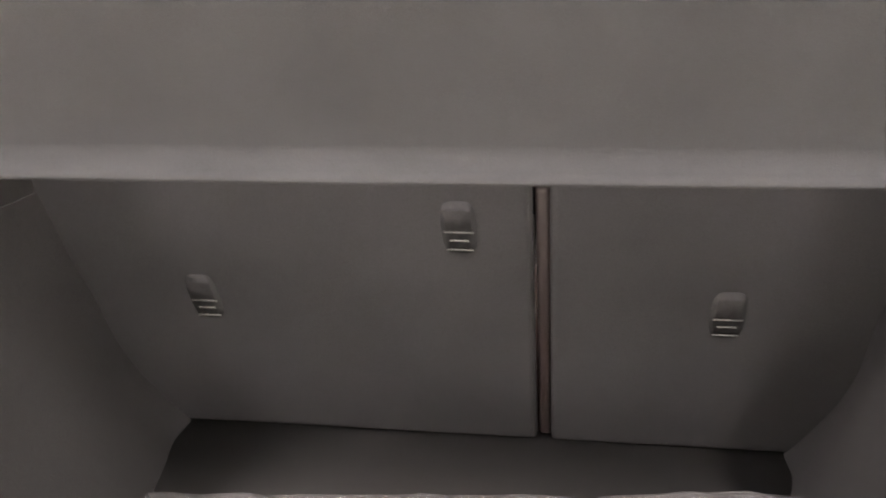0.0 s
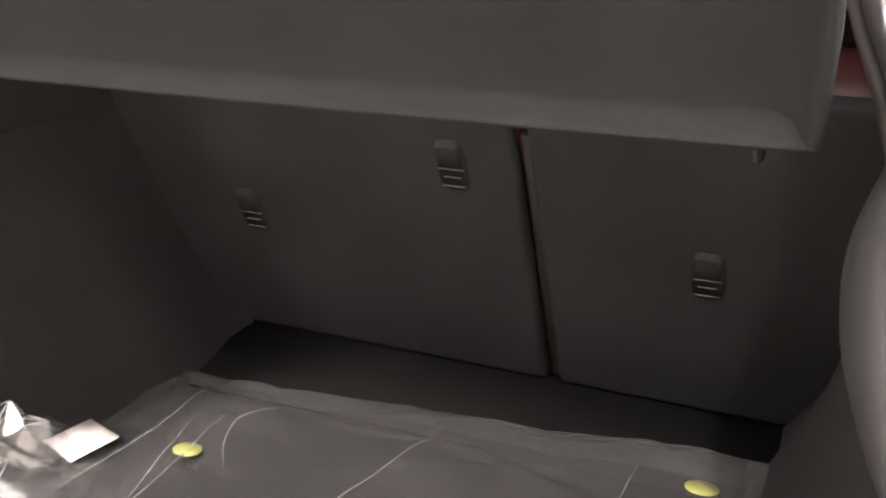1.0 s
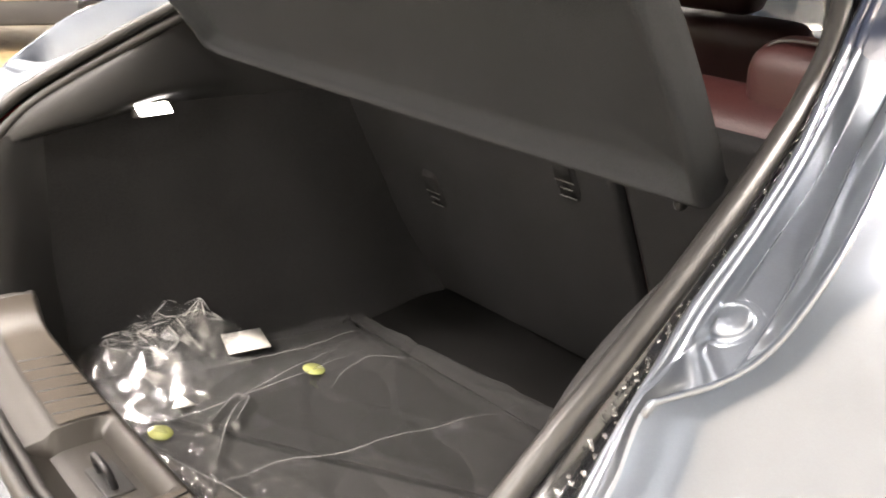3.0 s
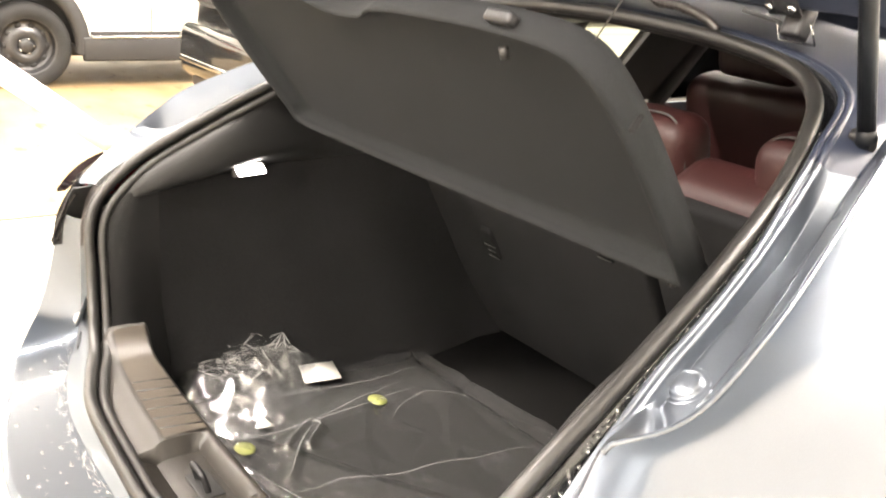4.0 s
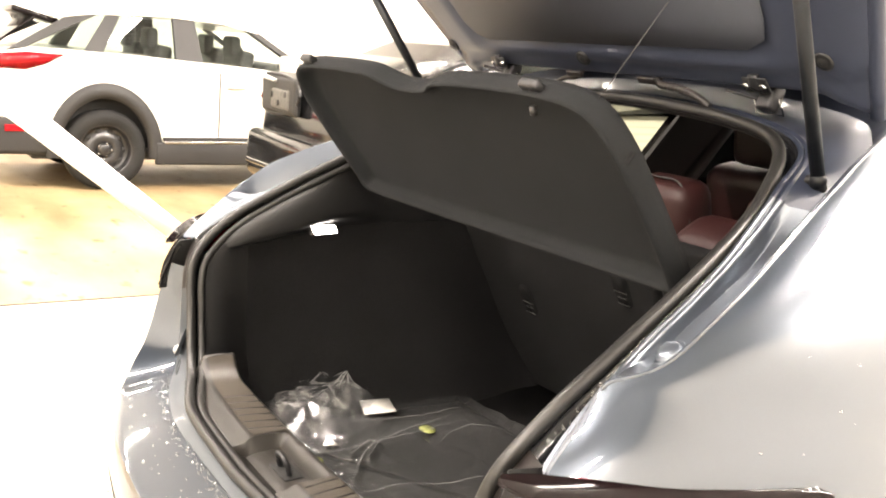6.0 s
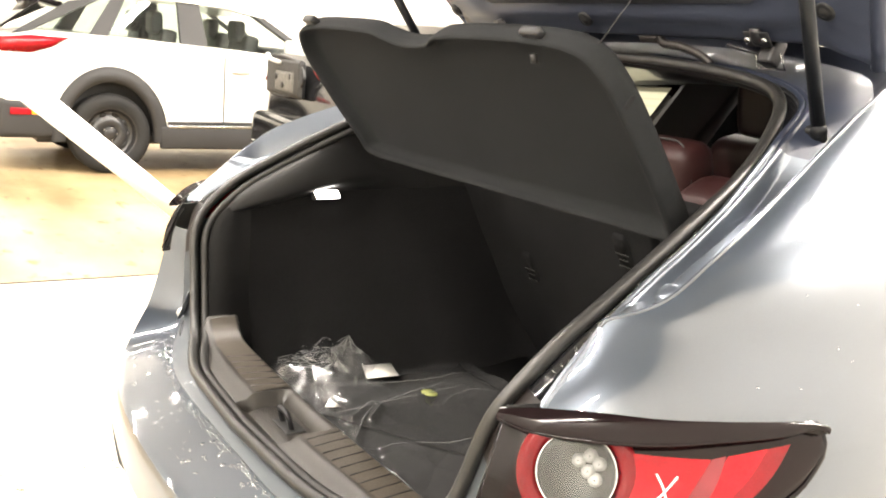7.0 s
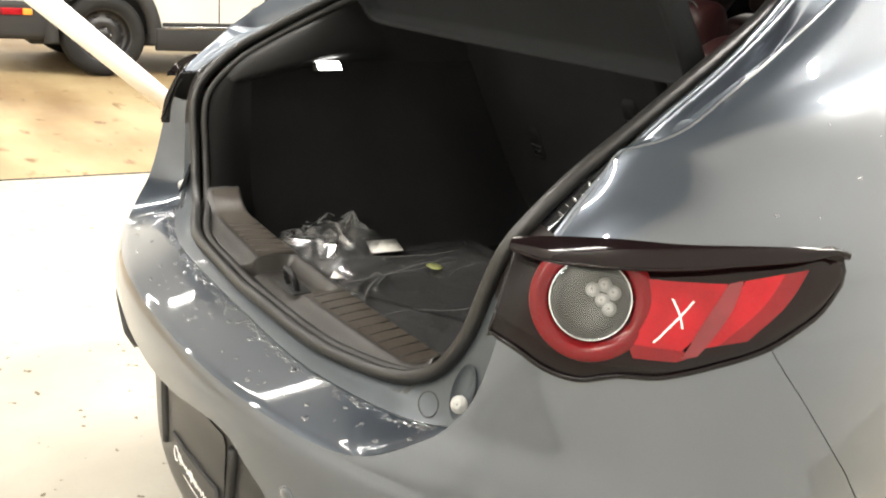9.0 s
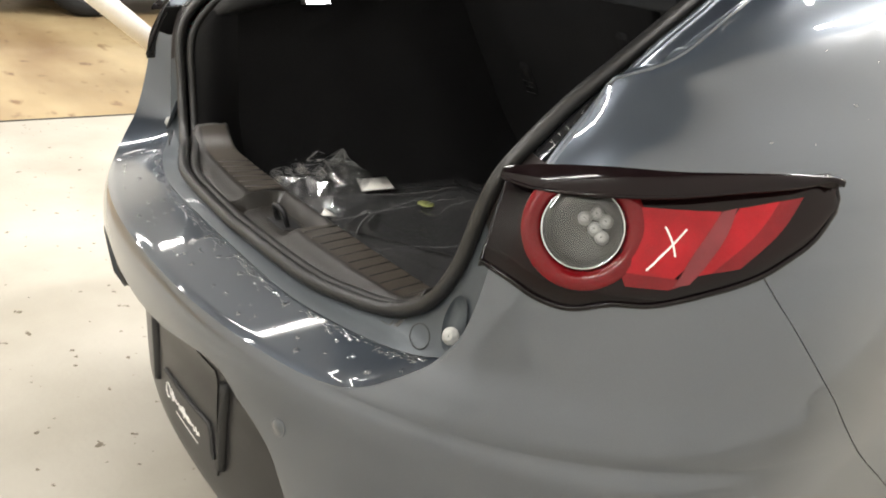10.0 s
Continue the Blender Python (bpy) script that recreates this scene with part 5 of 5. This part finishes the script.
def white_suv():
    suv = thing("white_suv", "white compact SUV with dark wheel-arch cladding", "car", (-7.66, 2.4, 0))
    X0, X1 = -.87, .87          # own axes: x across, y along, from the middle
    def Y(y): return y - 2.4
    tap = .30
    belt = [(Y(.52), .60), (Y(.47), .78), (Y(.50), .98), (Y(.58), 1.12), (Y(.80), 1.17), (Y(1.6), 1.155), (Y(2.6), 1.11), (Y(3.35), 1.06), (Y(4.2), .95), (Y(4.62), .82), (Y(4.68), .55)]
    low = [(Y(4.60), .30), (Y(4.36), .30)]
    outline = belt + low
    outline += [(Y(3.94) + .41 * math.cos(a), .34 + .48 * math.sin(a)) for a in steps(0, math.pi, 14)]
    outline += [(Y(3.42), .30), (Y(1.90), .30)]
    outline += [(Y(1.37) + .41 * math.cos(a), .34 + .48 * math.sin(a)) for a in steps(0, math.pi, 14)]
    outline += [(Y(.92), .36), (Y(.60), .42)]
    body = part("body", side_slab(outline, X0, X1, .06), WHITE_PAINT, suv, "white painted body")
    sharp(body, 40)
    # greenhouse: posts, roof and see-through windows
    roof = [(Y(.98), 1.44), (Y(1.30), 1.505), (Y(1.9), 1.535), (Y(2.4), 1.515), (Y(2.75), 1.45), (Y(2.75), 1.415), (Y(2.4), 1.475), (Y(1.9), 1.495), (Y(1.30), 1.465), (Y(.98), 1.41)]
    part("roof", side_slab(roof, X0, X1, .01, tap), WHITE_PAINT, suv, "white painted roof")
    part("spoiler", rbox((1.2, .36, .05), pose(0, Y(.86), 1.425, -14), .015), BLACK_GLOSS, suv, "black roof spoiler")
    posts = (((.62, 1.14), (.74, 1.16), (1.34, 1.475), (1.06, 1.42)), ((1.20, 1.15), (1.36, 1.15), (1.53, 1.49), (1.41, 1.48)),
             ((1.98, 1.13), (2.22, 1.12), (2.16, 1.50), (1.97, 1.50)), ((3.25, 1.06), (3.36, 1.05), (2.72, 1.45), (2.62, 1.46)))
    for sx in (1, -1):
        for q in posts:
            bm = bmesh.new()
            bm.faces.new([bm.verts.new((sx * (X1 - .02 - tap * max(0, z - .9)), Y(y), z)) for y, z in q])
            thick(part("window_post", bm, CLADDING, suv, flat=True), .05)
        for q in (((.78, 1.165), (1.22, 1.15), (1.41, 1.475), (1.32, 1.46)), ((1.36, 1.15), (1.98, 1.13), (1.97, 1.49), (1.53, 1.48)),
                  ((2.22, 1.12), (3.22, 1.06), (2.63, 1.45), (2.16, 1.48))):
            w = pane([(Y(y), z) for y, z in q], sx * (X1 - .035) if sx > 0 else -(X1 - .035), GLASS, suv, tap * sx)
            w.visible_shadow = False
    for x in (-.38, .38):
        for y, z in ((1.85, 1.30), (2.62, 1.28)):
            part("seat_headrest", rbox((.26, .10, .20), pose(x, Y(y), z), .045, 3), BLACK, suv, "dark head restraint")
            part("seat", rbox((.48, .14, .55), pose(x, Y(y + .04), .98, -10), .05, 3), BLACK, suv)
    part("dash", rbox((1.4, .35, .16), pose(0, Y(3.0), 1.07), .04), BLACK, suv)
    part("steering_wheel", tube([Vector((-.38 + .17 * math.cos(a), Y(2.92) + .06 * math.sin(a), 1.12 + .15 * math.sin(a))) for a in steps(0, 2 * math.pi * 19 / 20, 20)], .014, 6, True), BLACK, suv)
    part("rear_window", rbox((1.30, .02, .38), pose(0, Y(.70), 1.29, -52), .006), BLACK_GLOSS, suv, "dark tailgate window")
    for sx in (1, -1):
        # arch cladding rings
        for wy in (1.37, 3.94):
            rows = []
            for a in steps(-.12, math.pi + .12, 24):
                ring = []
                for r, dx in ((.365, -.05), (.37, .012), (.41, .020), (.475, .014), (.48, -.02)):
                    ring.append((sx * (X1 + dx), Y(wy) + r * math.cos(a), .34 + r * 1.2 * math.sin(a)))
                rows.append(ring)
            part("arch_cladding", grid(rows, flip=sx > 0), CLADDING, suv, "dark grey plastic wheel-arch trim")
        part("sill_cladding", rbox((.06, 1.75, .20), pose(sx * (X1 - .005), Y(2.66), .325), .02), CLADDING, suv, "dark plastic sill")
        part("chrome_strip", rbox((.02, 1.65, .022), pose(sx * (X1 + .026), Y(2.68), .435, .8), .006), CHROME, suv, "bright sill strip")
        part("sill_moulding", rbox((.03, 1.70, .03), pose(sx * (X1 + .006), Y(2.70), .462, .8), .006), CLADDING, suv, "dark moulding over the bright strip")
        part("bumper_cladding", rbox((.10, .46, .32), pose(sx * (X1 - .04), Y(.72), .46), .05, 3), CLADDING, suv, "dark rear bumper corner")
        t = [(.47, 1.02), (.50, 1.10), (.75, 1.13), (1.04, 1.125), (.90, 1.04), (.74, .985), (.52, .99)]
        part("tail_light", slab([(Y(y), z) for y, z in t], .05, Matrix(((0, 0, sx, sx * (X1 + .012)), (1, 0, 0, 0), (0, 1, 0, 0), (0, 0, 0, 1))), .012), RED_BRIGHT, suv, "red tail light")
        part("door_line", rbox((.004, .011, .58), pose(sx * (X1 + .001), Y(2.35), .76), .001, 1), CLADDING, suv)
        part("door_line", rbox((.004, .011, .52), pose(sx * (X1 + .001), Y(3.15), .74), .001, 1), CLADDING, suv)
        for hy in (2.22, 3.05):
            part("door_handle", rbox((.03, .17, .026), pose(sx * (X1 + .012), Y(hy + .28), .93), .010, 3), WHITE_PAINT, suv)
        part("mirror", rbox((.20, .12, .14), pose(sx * (X1 + .05), Y(2.98), 1.17), .035, 3), WHITE_PAINT, suv, "white door mirror")
        for wy in (1.37, 3.94):
            wheel(suv, (sx * .76, Y(wy), .342), .342, .21, sgn=sx)
    part("reflector", rbox((.03, .16, .055), pose(X1 + .008, Y(.66), .52, 0, 0, 4), .008), RED_BRIGHT, suv, "red and amber bumper reflector")
    part("amber_light", rbox((.03, .07, .05), pose(X1 + .012, Y(.775), .52), .008), material("amber_lens", (.8, .30, .03), .2, 0, 1), suv)
    part("rear_bumper", rbox((1.66, .20, .32), pose(0, Y(.58), .46), .06, 3), CLADDING, suv, "dark plastic rear bumper")
    for wy in (1.37, 3.94):
        part("wheel_well", rbox((1.36, .86, .50), pose(0, Y(wy), .53), .05), BLACK, suv)
    part("underside", rbox((1.5, 3.6, .10), pose(0, Y(2.6), .30), .02), BLACK, suv)
    return suv


def black_car():
    bc = thing("black_car", "black car with its near tail lamp taken out", "car", (-4.05, 4.2, 0))
    def Y(y): return y - 4.2
    outline = [(Y(2.06), .55), (Y(2.00), .70), (Y(2.03), 1.0), (Y(2.10), 1.17), (Y(2.30), 1.23), (Y(4.9), 1.08), (Y(6.2), .88), (Y(6.45), .70), (Y(6.42), .32), (Y(6.0), .30)]
    outline += [(Y(5.6) + .36 * math.cos(a), .34 + .36 * math.sin(a)) for a in steps(0, math.pi, 12)]
    outline += [(Y(5.1), .30), (Y(3.4), .30)]
    outline += [(Y(2.95) + .36 * math.cos(a), .34 + .36 * math.sin(a)) for a in steps(0, math.pi, 12)]
    outline += [(Y(2.4), .34)]
    sharp(part("body", side_slab(outline, -.90, .90, .09), BLACK_PAINT, bc, "glossy black body"), 40)
    cab = [(Y(2.22), 1.12), (Y(2.55), 1.30), (Y(3.0), 1.45), (Y(3.6), 1.50), (Y(4.3), 1.46), (Y(5.1), 1.06)]
    sharp(part("cabin", side_slab(cab, -.86, .86, .05, .38), BLACK_PAINT, bc, "black roof and pillars"), 40)
    for sx in (1, -1):
        w = pane([(Y(2.75), 1.16), (Y(4.75), 1.10), (Y(4.2), 1.41), (Y(3.05), 1.41)], sx * .872, TINT, bc, .38 * sx, label="dark side window")
        rail = spline([(sx * .80, Y(2.35), 1.20), (sx * .76, Y(2.9), 1.36), (sx * .72, Y(3.6), 1.44), (sx * .76, Y(4.3), 1.40)], 5)
        part("window_trim", tube(rail, .010, 6), CHROME, bc, "bright window trim")
        for wy in (2.95, 5.6):
            wheel(bc, (sx * .80, Y(wy), .325), .325, .21, sgn=sx)
    glassy = grid([[(x * (.66 - .06 * k), Y(2.26 + .62 * k), 1.165 + .27 * k) for x in steps(-1, 1, 6)] for k in steps(0, 1, 4)])
    part("rear_window", glassy, BLACK_GLOSS, bc, "dark rear window")
    # empty lamp socket on the far corner, fitted red lamp on the near one
    sock = part("lamp_socket", rbox((.66, .05, .25), pose(-.50, Y(1.997), 1.02, 0, 0, -3), .03, 3), BLACK, bc, "bare dark socket of a missing tail lamp")
    part("socket_plate", rbox((.36, .03, .15), pose(-.45, Y(1.978), .995, 0, 0, -3), .03, 3), material("grey_primer", (.10, .098, .09), .6, 0, 0, .25, 40), sock, "grey plate with holes in the socket")
    part("socket_arm", tube(spline([(-.84, Y(2.0), 1.155), (-.70, Y(1.965), 1.13), (-.52, Y(1.962), 1.115)], 4), .020, 8, flat=.7), MILKY, sock, "pale bent bracket over the socket")
    part("side_reflector", rbox((.03, .09, .13), pose(-.888, Y(2.07), 1.02, -20), .012), RED_DEEP, bc, "small red side reflector")
    part("socket_rim", tube(spline([(-.84, Y(2.02), .92), (-.86, Y(2.02), 1.06), (-.76, Y(2.0), 1.15), (-.3, Y(1.98), 1.14), (-.12, Y(1.97), 1.04), (-.3, Y(1.98), .92), (-.6, Y(1.99), .89)], 4, True), .011, 6, True), BLACK, sock)
    for x, z in ((-.58, 1.02), (-.46, .97), (-.34, 1.03)):
        part("socket_hole", turned([(.022, 0), (.018, .004), (.001, .002)], 12, pose(x, Y(1.958), z, 90)), BLACK, sock)
    lamp = [(-.43, .0), (-.36, -.05), (.36, -.045), (.43, .03), (.38, .06), (-.40, .055)]
    part("tail_light", slab(lamp, .05, pose(.44, Y(1.985), 1.09, 90, 0, 3), .012), RED_BRIGHT, bc, "red tail light")
    part("tail_light_side", rbox((.05, .30, .12), pose(.885, Y(2.20), 1.09, 0, 0, 4), .02), RED_BRIGHT, bc)
    part("rear_bumper", rbox((1.78, .24, .34), pose(0, Y(2.02), .60), .08, 3), BLACK_PAINT, bc, "black rear bumper")
    part("bumper_strip", rbox((1.64, .03, .035), pose(0, Y(1.90), .545), .010), CHROME, bc, "bright bumper strip")
    for wy in (2.95, 5.6):
        part("wheel_well", rbox((1.40, .76, .46), pose(0, Y(wy), .50), .05), BLACK, bc)
    part("lower_bumper", rbox((1.6, .22, .12), pose(0, Y(2.06), .42), .04), CLADDING, bc)
    return bc


def leaning_pole():
    base = Vector((-4.27, 1.362, .045))
    way = (Vector((-3.29, .272, .895)) - Vector((-4.087, 1.165, .195))).normalized()
    top = base + way * 2.3
    bm = tube([base, base.lerp(top, .5), top], .058, 16)
    pole = part("white_pole", bm, POLE)
    tagged(pole, "plain white pole leaning over the concrete floor", "pole")


white_suv()
black_car()
leaning_pole()
